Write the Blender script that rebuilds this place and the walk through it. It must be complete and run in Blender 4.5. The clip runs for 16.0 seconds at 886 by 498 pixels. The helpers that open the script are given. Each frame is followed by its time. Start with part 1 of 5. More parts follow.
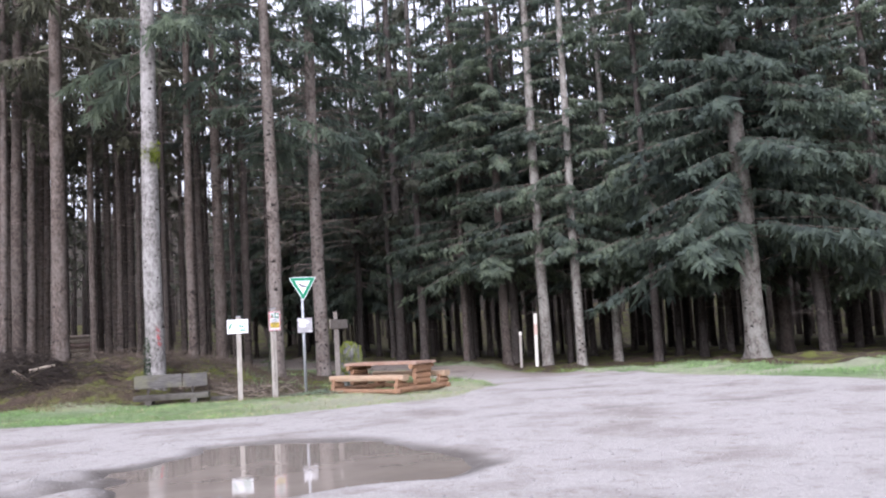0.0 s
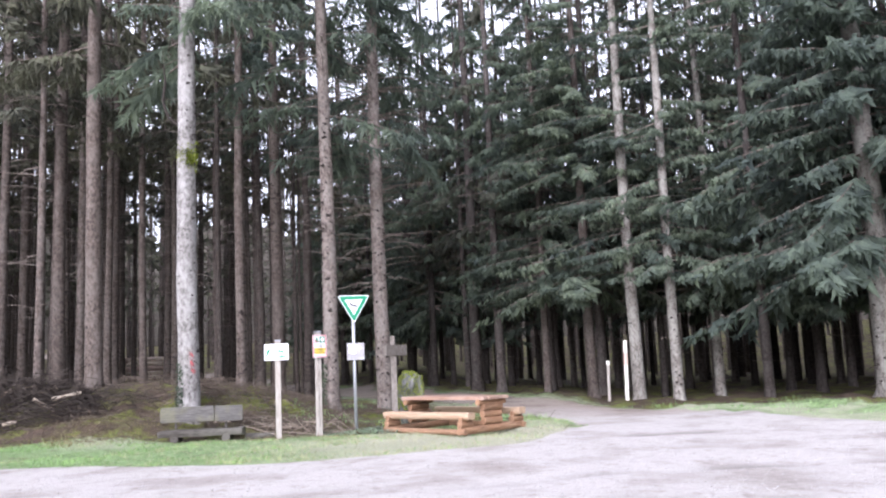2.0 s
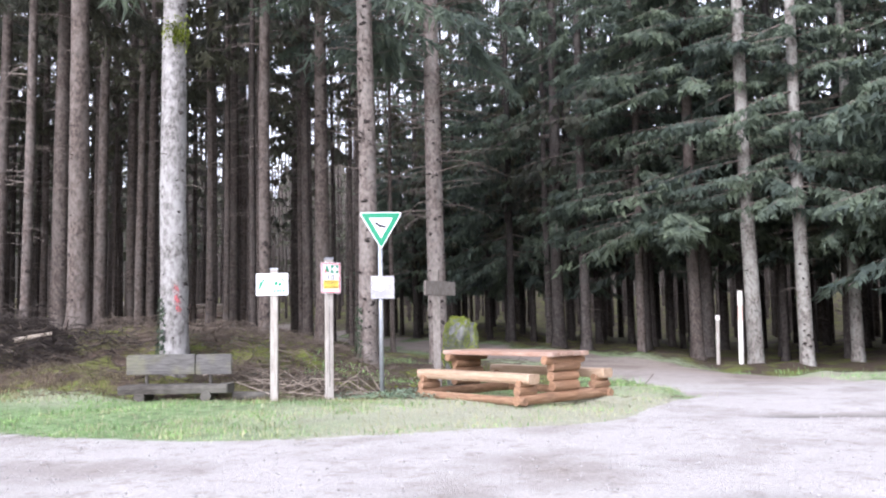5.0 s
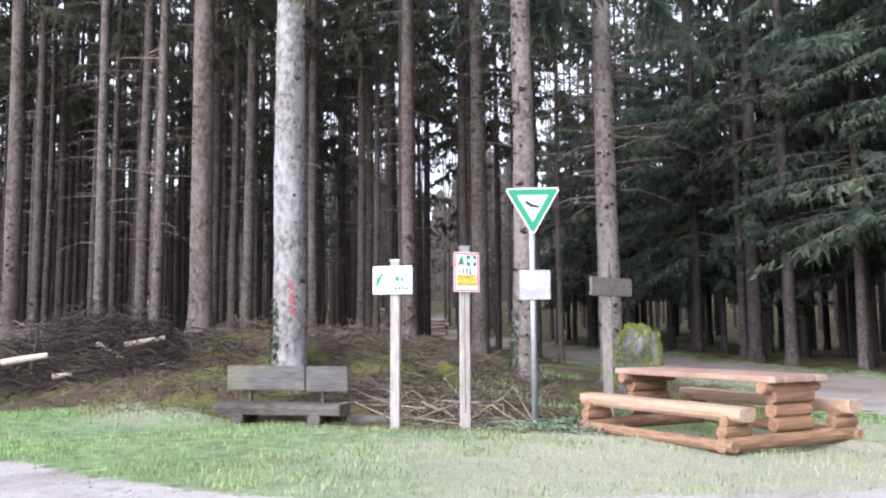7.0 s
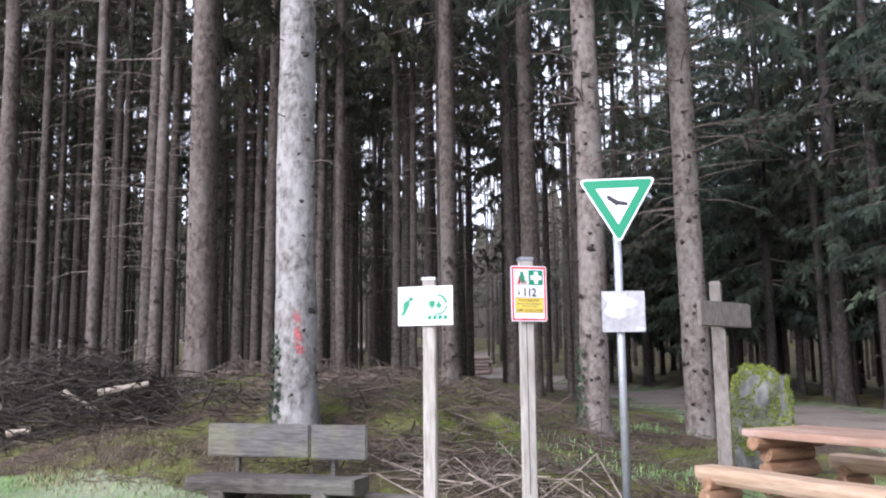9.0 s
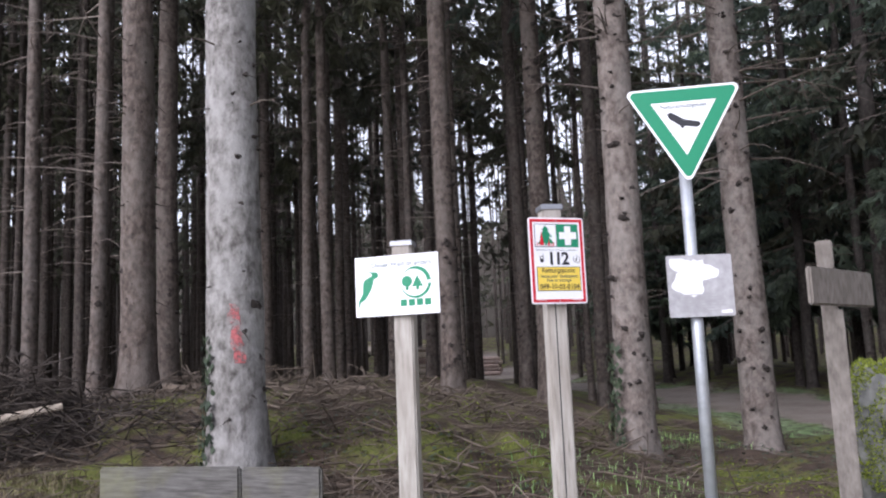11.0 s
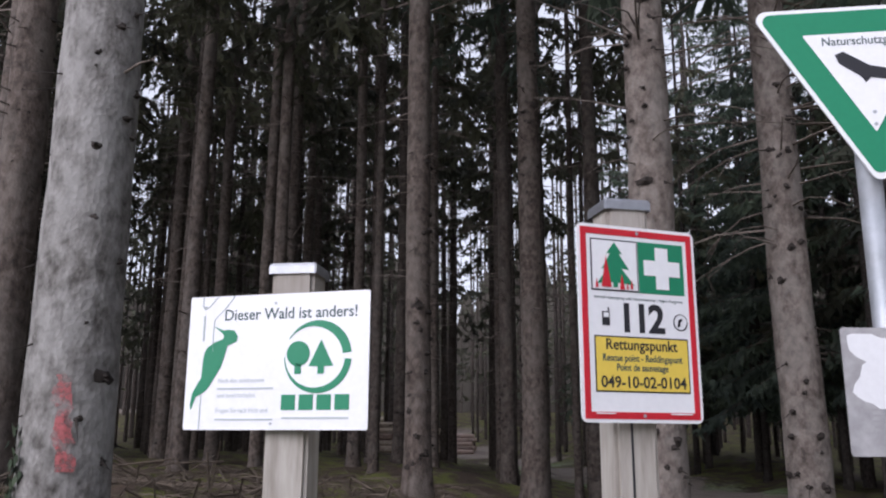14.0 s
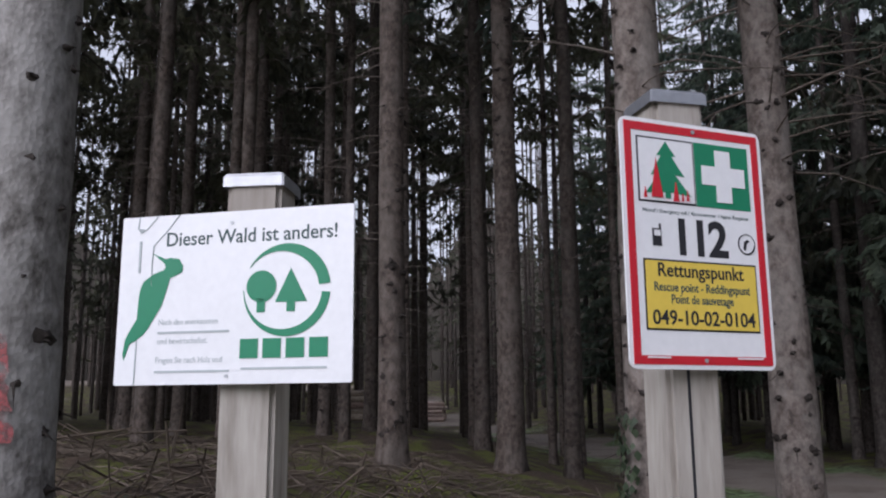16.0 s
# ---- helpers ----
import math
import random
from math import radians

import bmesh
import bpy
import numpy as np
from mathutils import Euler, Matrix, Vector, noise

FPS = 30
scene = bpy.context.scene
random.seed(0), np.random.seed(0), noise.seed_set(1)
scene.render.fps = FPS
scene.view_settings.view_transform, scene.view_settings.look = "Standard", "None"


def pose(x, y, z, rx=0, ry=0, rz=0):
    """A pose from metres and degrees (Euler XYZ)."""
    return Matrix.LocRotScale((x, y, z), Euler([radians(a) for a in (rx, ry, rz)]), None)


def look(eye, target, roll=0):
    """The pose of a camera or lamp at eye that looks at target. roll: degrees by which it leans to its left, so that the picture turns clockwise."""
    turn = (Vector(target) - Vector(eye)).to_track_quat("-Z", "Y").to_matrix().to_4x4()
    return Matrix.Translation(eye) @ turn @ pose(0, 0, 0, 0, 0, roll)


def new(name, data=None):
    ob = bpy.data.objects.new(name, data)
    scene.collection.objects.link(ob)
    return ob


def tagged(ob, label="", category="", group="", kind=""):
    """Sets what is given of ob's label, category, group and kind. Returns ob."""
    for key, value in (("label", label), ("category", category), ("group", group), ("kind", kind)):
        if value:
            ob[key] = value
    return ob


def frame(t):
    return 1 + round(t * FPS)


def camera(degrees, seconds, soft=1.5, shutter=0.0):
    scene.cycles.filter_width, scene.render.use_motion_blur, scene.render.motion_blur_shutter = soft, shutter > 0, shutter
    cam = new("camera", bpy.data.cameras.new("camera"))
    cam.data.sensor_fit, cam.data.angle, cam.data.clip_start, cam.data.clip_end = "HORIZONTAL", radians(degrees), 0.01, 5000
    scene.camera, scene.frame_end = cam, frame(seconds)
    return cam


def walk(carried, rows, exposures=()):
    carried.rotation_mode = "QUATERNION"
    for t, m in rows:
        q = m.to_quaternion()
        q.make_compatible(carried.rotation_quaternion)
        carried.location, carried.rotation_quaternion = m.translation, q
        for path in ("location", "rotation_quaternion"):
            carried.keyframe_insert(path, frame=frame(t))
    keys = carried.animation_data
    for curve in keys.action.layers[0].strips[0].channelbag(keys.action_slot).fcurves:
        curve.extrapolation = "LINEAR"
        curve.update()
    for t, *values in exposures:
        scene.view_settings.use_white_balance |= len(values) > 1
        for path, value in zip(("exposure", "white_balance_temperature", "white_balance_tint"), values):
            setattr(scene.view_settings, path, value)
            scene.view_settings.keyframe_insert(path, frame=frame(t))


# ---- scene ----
cam = camera(55.1, 16.0, 2.1)
# seconds, x, y, z, then pitch (90 is level), roll and yaw
PATH = [
    (0.0, 0.077, -0.097, 1.354, 95.50, 3.27, 0.56),
    (0.5, 0.129, 0.594, 1.345, 95.54, 1.93, 3.64),
    (1.0, 0.169, 1.446, 1.397, 96.01, 2.28, 2.92),
    (1.5, 0.225, 2.235, 1.421, 96.80, 2.69, 3.95),
    (2.0, 0.235, 3.140, 1.420, 97.46, 2.52, 6.10),
    (2.5, 0.261, 3.921, 1.319, 98.00, 3.32, 4.87),
    (3.0, 0.252, 4.773, 1.248, 96.43, 0.94, 6.10),
    (3.5, 0.200, 5.570, 1.276, 96.07, 1.09, 5.29),
    (4.0, 0.218, 6.470, 1.226, 94.67, 0.68, 9.00),
    (6.5, -0.057, 10.497, 1.115, 95.94, 2.11, 16.10),
    (7.0, -0.381, 11.225, 1.149, 95.39, 0.36, 23.86),
    (7.5, -0.636, 11.860, 1.135, 95.34, 2.04, 22.28),
    (8.0, -0.987, 12.593, 1.249, 96.39, 1.16, 27.09),
    (8.5, -1.331, 13.205, 1.217, 97.90, 0.45, 26.61),
    (11.0, -2.668, 16.204, 1.272, 97.99, 2.34, 27.39),
    (11.5, -2.961, 16.666, 1.338, 100.13, 1.46, 26.06),
    (12.0, -3.239, 17.171, 1.347, 100.26, 2.44, 29.04),
    (12.5, -3.433, 17.555, 1.338, 100.12, 1.65, 31.41),
    (13.0, -3.639, 17.992, 1.439, 100.81, -0.43, 25.79),
    (13.5, -3.715, 18.290, 1.476, 101.64, 1.80, 24.22),
    (14.0, -3.743, 18.515, 1.546, 102.72, -0.27, 25.56),
    (14.5, -3.834, 18.649, 1.559, 102.28, -1.29, 27.40),
    (15.0, -3.970, 18.808, 1.540, 102.50, -0.09, 24.67),
    (15.5, -4.020, 18.877, 1.524, 101.50, 0.18, 23.71),
    (16.0, -4.006, 18.908, 1.521, 100.66, 0.37, 23.53),
]
EXPOSURES = [(0.0, 1.68, 5950, 22), (2.0, 2.08, 5950, 22), (3.5, 2.18, 5950, 21), (7.0, 2.12, 5850, 20), (8.5, 2.0, 5850, 20),
             (11.0, 1.44, 5980, 20), (12.5, 1.13, 6020, 21), (14.0, 0.82, 6020, 20), (16.0, 0.55, 5950, 19)]
walk(cam, [(t, pose(x, y, z, p, r, w)) for t, x, y, z, p, r, w in PATH], EXPOSURES)

# ---- sky and sun: an overcast day ----
world = bpy.data.worlds.new("overcast_sky")
scene.world = world
world.use_nodes = True
wn, wl = world.node_tree.nodes, world.node_tree.links
sky = wn.new("ShaderNodeTexSky")
sky.sky_type, sky.sun_disc = "NISHITA", False
sky.sun_elevation, sky.sun_rotation = radians(19), radians(198)
sky.air_density, sky.dust_density = 1.0, 1.0
grey = wn.new("ShaderNodeHueSaturation")
grey.inputs["Saturation"].default_value = 0.5
veil = wn.new("ShaderNodeMix")
veil.data_type = "RGBA"
veil.inputs[0].default_value = 0.75
veil.inputs[7].default_value = (5.0, 5.2, 5.5, 1)  # the cloud layer
wl.new(sky.outputs[0], grey.inputs["Color"])
wl.new(grey.outputs[0], veil.inputs[6])
wl.new(veil.outputs[2], wn["Background"].inputs["Color"])
wn["Background"].inputs["Strength"].default_value = 0.105
sun = new("sun", bpy.data.lights.new("sun", "SUN"))
sun.data.energy, sun.data.angle, sun.data.color = 2.5, radians(55), (1.0, 0.99, 0.97)
sun.matrix_world = look((-7.2, -22.2, 8.06), (0, 0, 0))


# ---- materials ----
def nodes_of(name):
    m = bpy.data.materials.new(name)
    m.use_nodes = True
    return m, m.node_tree.nodes, m.node_tree.links, m.node_tree.nodes["Principled BSDF"]


def ramp(n, stops):
    r = n.new("ShaderNodeValToRGB")
    e = r.color_ramp.elements
    e[0].position, e[0].color = stops[0][0], (*stops[0][1], 1)
    e[1].position, e[1].color = stops[-1][0], (*stops[-1][1], 1)
    for p, c in stops[1:-1]:
        x = e.new(p)
        x.color = (*c, 1)
    return r


def tex(n, l, kind, scale, coord, detail=6.0, rough=0.6):
    t = n.new("ShaderNodeTexNoise" if kind == "noise" else "ShaderNodeTexVoronoi")
    t.inputs["Scale"].default_value = scale
    if kind == "noise":
        t.inputs["Detail"].default_value, t.inputs["Roughness"].default_value = detail, rough
    l.new(coord, t.inputs["Vector"])
    return t


def mix(n, l, fac, a, b, how="MIX"):
    m = n.new("ShaderNodeMix")
    m.data_type, m.blend_type = "RGBA", how
    for sock, val in ((m.inputs[0], fac), (m.inputs[6], a), (m.inputs[7], b)):
        if isinstance(val, bpy.types.NodeSocket):
            l.new(val, sock)
        elif isinstance(val, tuple):
            sock.default_value = (*val, 1)
        else:
            sock.default_value = val
    return m.outputs[2]


def coords(n, l, stretch=(1, 1, 1)):
    t, m = n.new("ShaderNodeTexCoord"), n.new("ShaderNodeMapping")
    m.inputs["Scale"].default_value = stretch
    l.new(t.outputs["Object"], m.inputs["Vector"])
    return m.outputs[0]


def bump(n, l, bsdf, height, strength, distance=0.02):
    b = n.new("ShaderNodeBump")
    b.inputs["Strength"].default_value, b.inputs["Distance"].default_value = strength, distance
    l.new(height, b.inputs["Height"])
    l.new(b.outputs[0], bsdf.inputs["Normal"])


def surface(name, stops, scale=8.0, big=1.2, stain=(0.12, 0.10, 0.085), stain_amount=0.3, rough=0.8, relief=0.3, depth=0.01,
            stretch=(1, 1, 1), metal=0.0, vary=0.0, spec=0.3):
    """Grain from one noise, stains from a wider one, relief from the grain; vary: brightness from object to object."""
    m, n, l, b = nodes_of(name)
    c = coords(n, l, stretch)
    g = tex(n, l, "noise", scale, c)
    r = ramp(n, stops)
    l.new(g.outputs[0], r.inputs[0])
    w = tex(n, l, "noise", big, coords(n, l), 4.0)
    f = ramp(n, [(0.42, (0, 0, 0)), (0.68, (stain_amount,) * 3)])
    l.new(w.outputs[0], f.inputs[0])
    col = mix(n, l, f.outputs[0], r.outputs[0], stain)
    if vary:
        o = n.new("ShaderNodeObjectInfo")
        k = ramp(n, [(0.0, (1 - vary,) * 3), (1.0, (1 + vary,) * 3)])
        l.new(o.outputs["Random"], k.inputs[0])
        col = mix(n, l, 1.0, col, k.outputs[0], "MULTIPLY")
    l.new(col, b.inputs["Base Color"])
    b.inputs["Roughness"].default_value, b.inputs["Metallic"].default_value = rough, metal
    b.inputs["Specular IOR Level"].default_value = spec
    bump(n, l, b, g.outputs[0], relief, depth)
    return m


def bark(name, dark, mid, light, lichen, lichen_amount, vary=0.2, patches=0.5):
    """Scaly spruce bark: fine plates, long streaks, lichen in patches."""
    m, n, l, b = nodes_of(name)
    c = coords(n, l, (1, 1, 0.75))
    v = tex(n, l, "voronoi", 38.0, c)
    g = tex(n, l, "noise", 13.0, c, 7.0, 0.62)
    r = ramp(n, [(0.33, dark), (0.5, mid), (0.68, light)])
    l.new(g.outputs[0], r.inputs[0])
    s = tex(n, l, "noise", 3.4, coords(n, l, (1, 1, 0.6)), 6.0, 0.68)
    f = ramp(n, [(0.44, (0, 0, 0)), (0.58, (lichen_amount,) * 3)])
    l.new(s.outputs[0], f.inputs[0])
    col = mix(n, l, f.outputs[0], r.outputs[0], lichen)
    d = tex(n, l, "noise", 4.2, coords(n, l, (1, 1, 0.9)), 6.0, 0.62)
    df = ramp(n, [(0.52, (0, 0, 0)), (0.72, (patches,) * 3)])
    l.new(d.outputs[0], df.inputs[0])
    col = mix(n, l, df.outputs[0], col, dark)
    o = n.new("ShaderNodeObjectInfo")
    k = ramp(n, [(0.0, (1 - vary, 1 - vary, 1 - vary)), (1.0, (1 + vary, 1 + vary, 1 + vary))])
    l.new(o.outputs["Random"], k.inputs[0])
    col = mix(n, l, 1.0, col, k.outputs[0], "MULTIPLY")
    l.new(col, b.inputs["Base Color"])
    b.inputs["Roughness"].default_value, b.inputs["Specular IOR Level"].default_value = 0.9, 0.2
    h = n.new("ShaderNodeMath")
    h.operation = "MULTIPLY_ADD"
    h.inputs[1].default_value = 0.6
    l.new(v.outputs["Distance"], h.inputs[0])
    l.new(g.outputs[0], h.inputs[2])
    bump(n, l, b, h.outputs[0], 0.7, 0.012)
    return m


KNOT = surface("knot_wood", [(0.3, (0.014, 0.011, 0.010)), (0.7, (0.055, 0.045, 0.038))], 20.0, stain=(0.02, 0.017, 0.014), rough=0.95)


def leafy(name, dark, light, rough=0.7, glow=0.12):
    """Leaves or needles: colour from island to island and from thing to thing, a little light coming through."""
    m, n, l, b = nodes_of(name)
    g, o = n.new("ShaderNodeNewGeometry"), n.new("ShaderNodeObjectInfo")
    r = ramp(n, [(0.0, dark), (1.0, light)])
    l.new(g.outputs["Random Per Island"], r.inputs[0])
    k = ramp(n, [(0.0, (0.72, 0.75, 0.78)), (1.0, (1.2, 1.2, 1.1))])
    l.new(o.outputs["Random"], k.inputs[0])
    w = tex(n, l, "noise", 0.8, coords(n, l), 3.0)
    wr = ramp(n, [(0.35, (0.7, 0.72, 0.75)), (0.65, (1.2, 1.2, 1.05))])
    l.new(w.outputs[0], wr.inputs[0])
    col = mix(n, l, 1.0, mix(n, l, 1.0, r.outputs[0], k.outputs[0], "MULTIPLY"), wr.outputs[0], "MULTIPLY")
    l.new(col, b.inputs["Base Color"])
    b.inputs["Roughness"].default_value, b.inputs["Specular IOR Level"].default_value = rough, 0.25
    t, a = n.new("ShaderNodeBsdfTranslucent"), n.new("ShaderNodeMixShader")
    l.new(col, t.inputs["Color"])
    a.inputs[0].default_value = glow
    l.new(b.outputs[0], a.inputs[1])
    l.new(t.outputs[0], a.inputs[2])
    l.new(a.outputs[0], n["Material Output"].inputs["Surface"])
    return m


def paint(name, colour, rough=0.45, dirt=0.12):
    return surface(name, [(0.3, tuple(c * 0.94 for c in colour)), (0.7, colour)], 60.0, 6.0,
                   tuple(c * 0.75 for c in colour), dirt, rough, 0.03, 0.001)


def ground_material():
    """Gravel, grass soil, needle litter and moss, by the masks laid on the sheet."""
    m, n, l, b = nodes_of("ground_cover")
    a = n.new("ShaderNodeAttribute")
    a.attribute_name = "cover"
    sep = n.new("ShaderNodeSeparateColor")
    l.new(a.outputs["Color"], sep.inputs[0])
    c = coords(n, l)
    fine = tex(n, l, "noise", 38.0, c, 10.0, 0.75)
    mid = tex(n, l, "noise", 5.0, c, 8.0, 0.65)
    wide = tex(n, l, "noise", 0.55, c, 5.0, 0.6)
    peb = tex(n, l, "voronoi", 55.0, c)
    # gravel
    gr = ramp(n, [(0.25, (0.26, 0.238, 0.222)), (0.5, (0.435, 0.406, 0.382)), (0.78, (0.61, 0.58, 0.553))])
    l.new(fine.outputs[0], gr.inputs[0])
    gw = ramp(n, [(0.34, (0.70, 0.67, 0.645)), (0.52, (1.0, 1.0, 1.0))])
    l.new(wide.outputs[0], gw.inputs[0])
    gm = ramp(n, [(0.32, (0.74, 0.71, 0.68)), (0.47, (1, 1, 1))])
    l.new(mid.outputs[0], gm.inputs[0])
    gravel = mix(n, l, 1.0, mix(n, l, 1.0, gr.outputs[0], gw.outputs[0], "MULTIPLY"), gm.outputs[0], "MULTIPLY")
    # the gravel turns darker and browner towards the back
    way = n.new("ShaderNodeAttribute")
    way.attribute_name = "earth"
    gravel = mix(n, l, way.outputs["Fac"], gravel, mix(n, l, 1.0, gravel, (0.62, 0.55, 0.49), "MULTIPLY"))
    # soil under the grass
    so = ramp(n, [(0.3, (0.09, 0.10, 0.05)), (0.46, (0.14, 0.205, 0.085)), (0.58, (0.19, 0.28, 0.12)), (0.74, (0.33, 0.36, 0.22))])
    l.new(mid.outputs[0], so.inputs[0])
    dry = n.new("ShaderNodeAttribute")
    dry.attribute_name = "dryness"
    dr = ramp(n, [(0.32, (0.20, 0.20, 0.13)), (0.6, (0.44, 0.42, 0.33))])
    l.new(fine.outputs[0], dr.inputs[0])
    soil = mix(n, l, dry.outputs["Fac"], so.outputs[0], dr.outputs[0])
    # needle litter
    li = ramp(n, [(0.28, (0.028, 0.020, 0.015)), (0.5, (0.078, 0.056, 0.041)), (0.75, (0.165, 0.122, 0.092))])
    l.new(fine.outputs[0], li.inputs[0])
    lw = ramp(n, [(0.35, (0.6, 0.58, 0.56)), (0.65, (1.15, 1.1, 1.05))])
    l.new(mid.outputs[0], lw.inputs[0])
    litter = mix(n, l, 1.0, li.outputs[0], lw.outputs[0], "MULTIPLY")
    mo = ramp(n, [(0.3, (0.06, 0.075, 0.015)), (0.7, (0.19, 0.20, 0.045))])
    l.new(fine.outputs[0], mo.inputs[0])
    mf = ramp(n, [(0.47, (0, 0, 0)), (0.58, (0.9, 0.9, 0.9))])
    l.new(tex(n, l, "noise", 1.1, c, 6.0, 0.7).outputs[0], mf.inputs[0])
    mm = n.new("ShaderNodeMath")
    mm.operation = "MULTIPLY"
    l.new(mf.outputs[0], mm.inputs[0])
    l.new(sep.outputs[2], mm.inputs[1])
    floor = mix(n, l, mm.outputs[0], litter, mo.outputs[0])

    def edged(mask):
        ad = n.new("ShaderNodeMath")
        ad.operation = "MULTIPLY_ADD"
        ad.inputs[1].default_value, ad.inputs[2].default_value = 0.9, -0.45
        l.new(mid.outputs[0], ad.inputs[0])
        s = n.new("ShaderNodeMath")
        s.operation = "ADD"
        l.new(ad.outputs[0], s.inputs[0])
        l.new(mask, s.inputs[1])
        e = ramp(n, [(0.4, (0, 0, 0)), (0.6, (1, 1, 1))])
        l.new(s.outputs[0], e.inputs[0])
        return e.outputs[0]

    col = mix(n, l, edged(sep.outputs[1]), floor, soil)
    rock = edged(sep.outputs[0])
    col = mix(n, l, rock, col, gravel)
    # mud that stays wet round the water
    al = a.outputs["Alpha"]
    col = mix(n, l, al, col, mix(n, l, 0.5, (0.10, 0.083, 0.068), gravel, "MULTIPLY"))
    l.new(col, b.inputs["Base Color"])
    ro = n.new("ShaderNodeMapRange")
    ro.inputs["To Min"].default_value, ro.inputs["To Max"].default_value = 0.9, 0.35
    l.new(al, ro.inputs["Value"])
    l.new(ro.outputs[0], b.inputs["Roughness"])
    b.inputs["Specular IOR Level"].default_value = 0.3
    h = n.new("ShaderNodeMath")
    h.operation = "MULTIPLY_ADD"
    h.inputs[1].default_value = 0.5
    l.new(peb.outputs["Distance"], h.inputs[0])
    l.new(fine.outputs[0], h.inputs[2])
    bump(n, l, b, h.outputs[0], 0.8, 0.025)
    return m


GROUND = ground_material()
BARK_GREY = bark("bark_grey", (0.068, 0.061, 0.055), (0.185, 0.173, 0.161), (0.305, 0.290, 0.275), (0.345, 0.333, 0.318), 0.6, 0.05, 0.5)
BARK_BROWN = bark("bark_brown", (0.055, 0.044, 0.038), (0.135, 0.110, 0.095), (0.215, 0.182, 0.160), (0.235, 0.212, 0.19), 0.5, 0.15, 0.45)
# brown bark, darkened further so that its colour holds the canopy's shade
BARK_BROWN_SHADE = bark("bark_deep", (0.032, 0.025, 0.021), (0.080, 0.062, 0.052), (0.140, 0.114, 0.098), (0.145, 0.126, 0.11), 0.5, 0.15, 0.45)
# bark of the inner trunks, shade under the crowns mixed into the colour
BARK_FAR_SHADE = bark("bark_inside", (0.028, 0.022, 0.019), (0.072, 0.057, 0.048), (0.125, 0.101, 0.087), (0.12, 0.107, 0.096), 0.45, 0.38, 0.5)
# darkest copy of the bark: shade across the road is painted into it
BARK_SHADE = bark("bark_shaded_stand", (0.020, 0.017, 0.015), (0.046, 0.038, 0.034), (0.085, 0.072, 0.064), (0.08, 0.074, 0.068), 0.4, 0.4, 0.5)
BARK_PALE = bark("bark_pale", (0.060, 0.051, 0.043), (0.160, 0.144, 0.127), (0.255, 0.234, 0.21), (0.28, 0.275, 0.247), 0.65, 0.15)
DEADWOOD = surface("dead_wood", [(0.3, (0.075, 0.060, 0.051)), (0.7, (0.20, 0.165, 0.14))], 14.0, rough=0.95, vary=0.2)
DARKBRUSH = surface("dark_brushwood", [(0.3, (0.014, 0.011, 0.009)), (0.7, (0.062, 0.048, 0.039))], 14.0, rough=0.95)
PALESTICK = surface("bleached_sticks", [(0.3, (0.16, 0.125, 0.095)), (0.7, (0.40, 0.335, 0.27))], 9.0, rough=0.95)
STICK = surface("fallen_sticks", [(0.3, (0.05, 0.038, 0.029)), (0.7, (0.165, 0.128, 0.097))], 9.0, rough=0.95)
NEEDLE = leafy("needles", (0.100, 0.122, 0.106), (0.190, 0.232, 0.186), 0.75, 0.55)
# browner, dimmer copy of the needles with the stand's shade in its colour
NEEDLE_SHADE = leafy("dry_inner_needles", (0.080, 0.078, 0.062), (0.150, 0.152, 0.118), 0.8, 0.4)
GRASS = leafy("grass_blades", (0.12, 0.225, 0.082), (0.31, 0.45, 0.205), 0.6, 0.25)
STRAW = leafy("dry_grass", (0.32, 0.29, 0.17), (0.55, 0.52, 0.36), 0.8, 0.2)
DEADGRASS = leafy("dead_grass", (0.13, 0.10, 0.06), (0.30, 0.25, 0.16), 0.85, 0.15)
LEAF = leafy("ivy_leaf", (0.022, 0.034, 0.022), (0.075, 0.095, 0.062), 0.5, 0.1)
ROCKMOSS = leafy("boulder_moss", (0.085, 0.11, 0.02), (0.34, 0.385, 0.075), 0.9, 0.15)
MOSS = leafy("moss_tufts", (0.09, 0.115, 0.015), (0.22, 0.25, 0.045), 0.9, 0.1)
POSTWOOD = surface("grey_post_wood", [(0.25, (0.20, 0.175, 0.15)), (0.5, (0.36, 0.33, 0.295)), (0.75, (0.47, 0.44, 0.40))], 9.0, 1.8,
                   (0.25, 0.215, 0.18), 0.6, 0.85, 0.25, 0.005, (4, 4, 0.5))
BOARDWOOD = surface("grey_brown_board_wood", [(0.25, (0.10, 0.086, 0.074)), (0.5, (0.19, 0.168, 0.147)), (0.75, (0.27, 0.243, 0.215))], 9.0, 1.8,
                    (0.12, 0.105, 0.088), 0.6, 0.85, 0.3, 0.005, (3, 3, 1.2))
OLDWOOD = surface("weathered_bench_wood", [(0.3, (0.055, 0.051, 0.047)), (0.7, (0.145, 0.137, 0.128))], 10.0, 2.2, (0.19, 0.185, 0.10), 0.6,
                  0.9, 0.5, 0.008, (0.6, 6, 6))
DARKLOG = surface("rotting_log", [(0.3, (0.022, 0.019, 0.016)), (0.7, (0.095, 0.084, 0.072))], 12.0, 2.0, (0.22, 0.21, 0.18), 0.4, 0.9, 0.6, 0.012,
                  (0.6, 5, 5))
LOGWOOD = surface("oiled_log_wood", [(0.25, (0.095, 0.052, 0.030)), (0.5, (0.225, 0.132, 0.080)), (0.8, (0.40, 0.265, 0.168))], 5.0, 1.6,
                  (0.30, 0.16, 0.085), 0.5, 0.6, 0.3, 0.005, (0.7, 5, 5), vary=0.12)
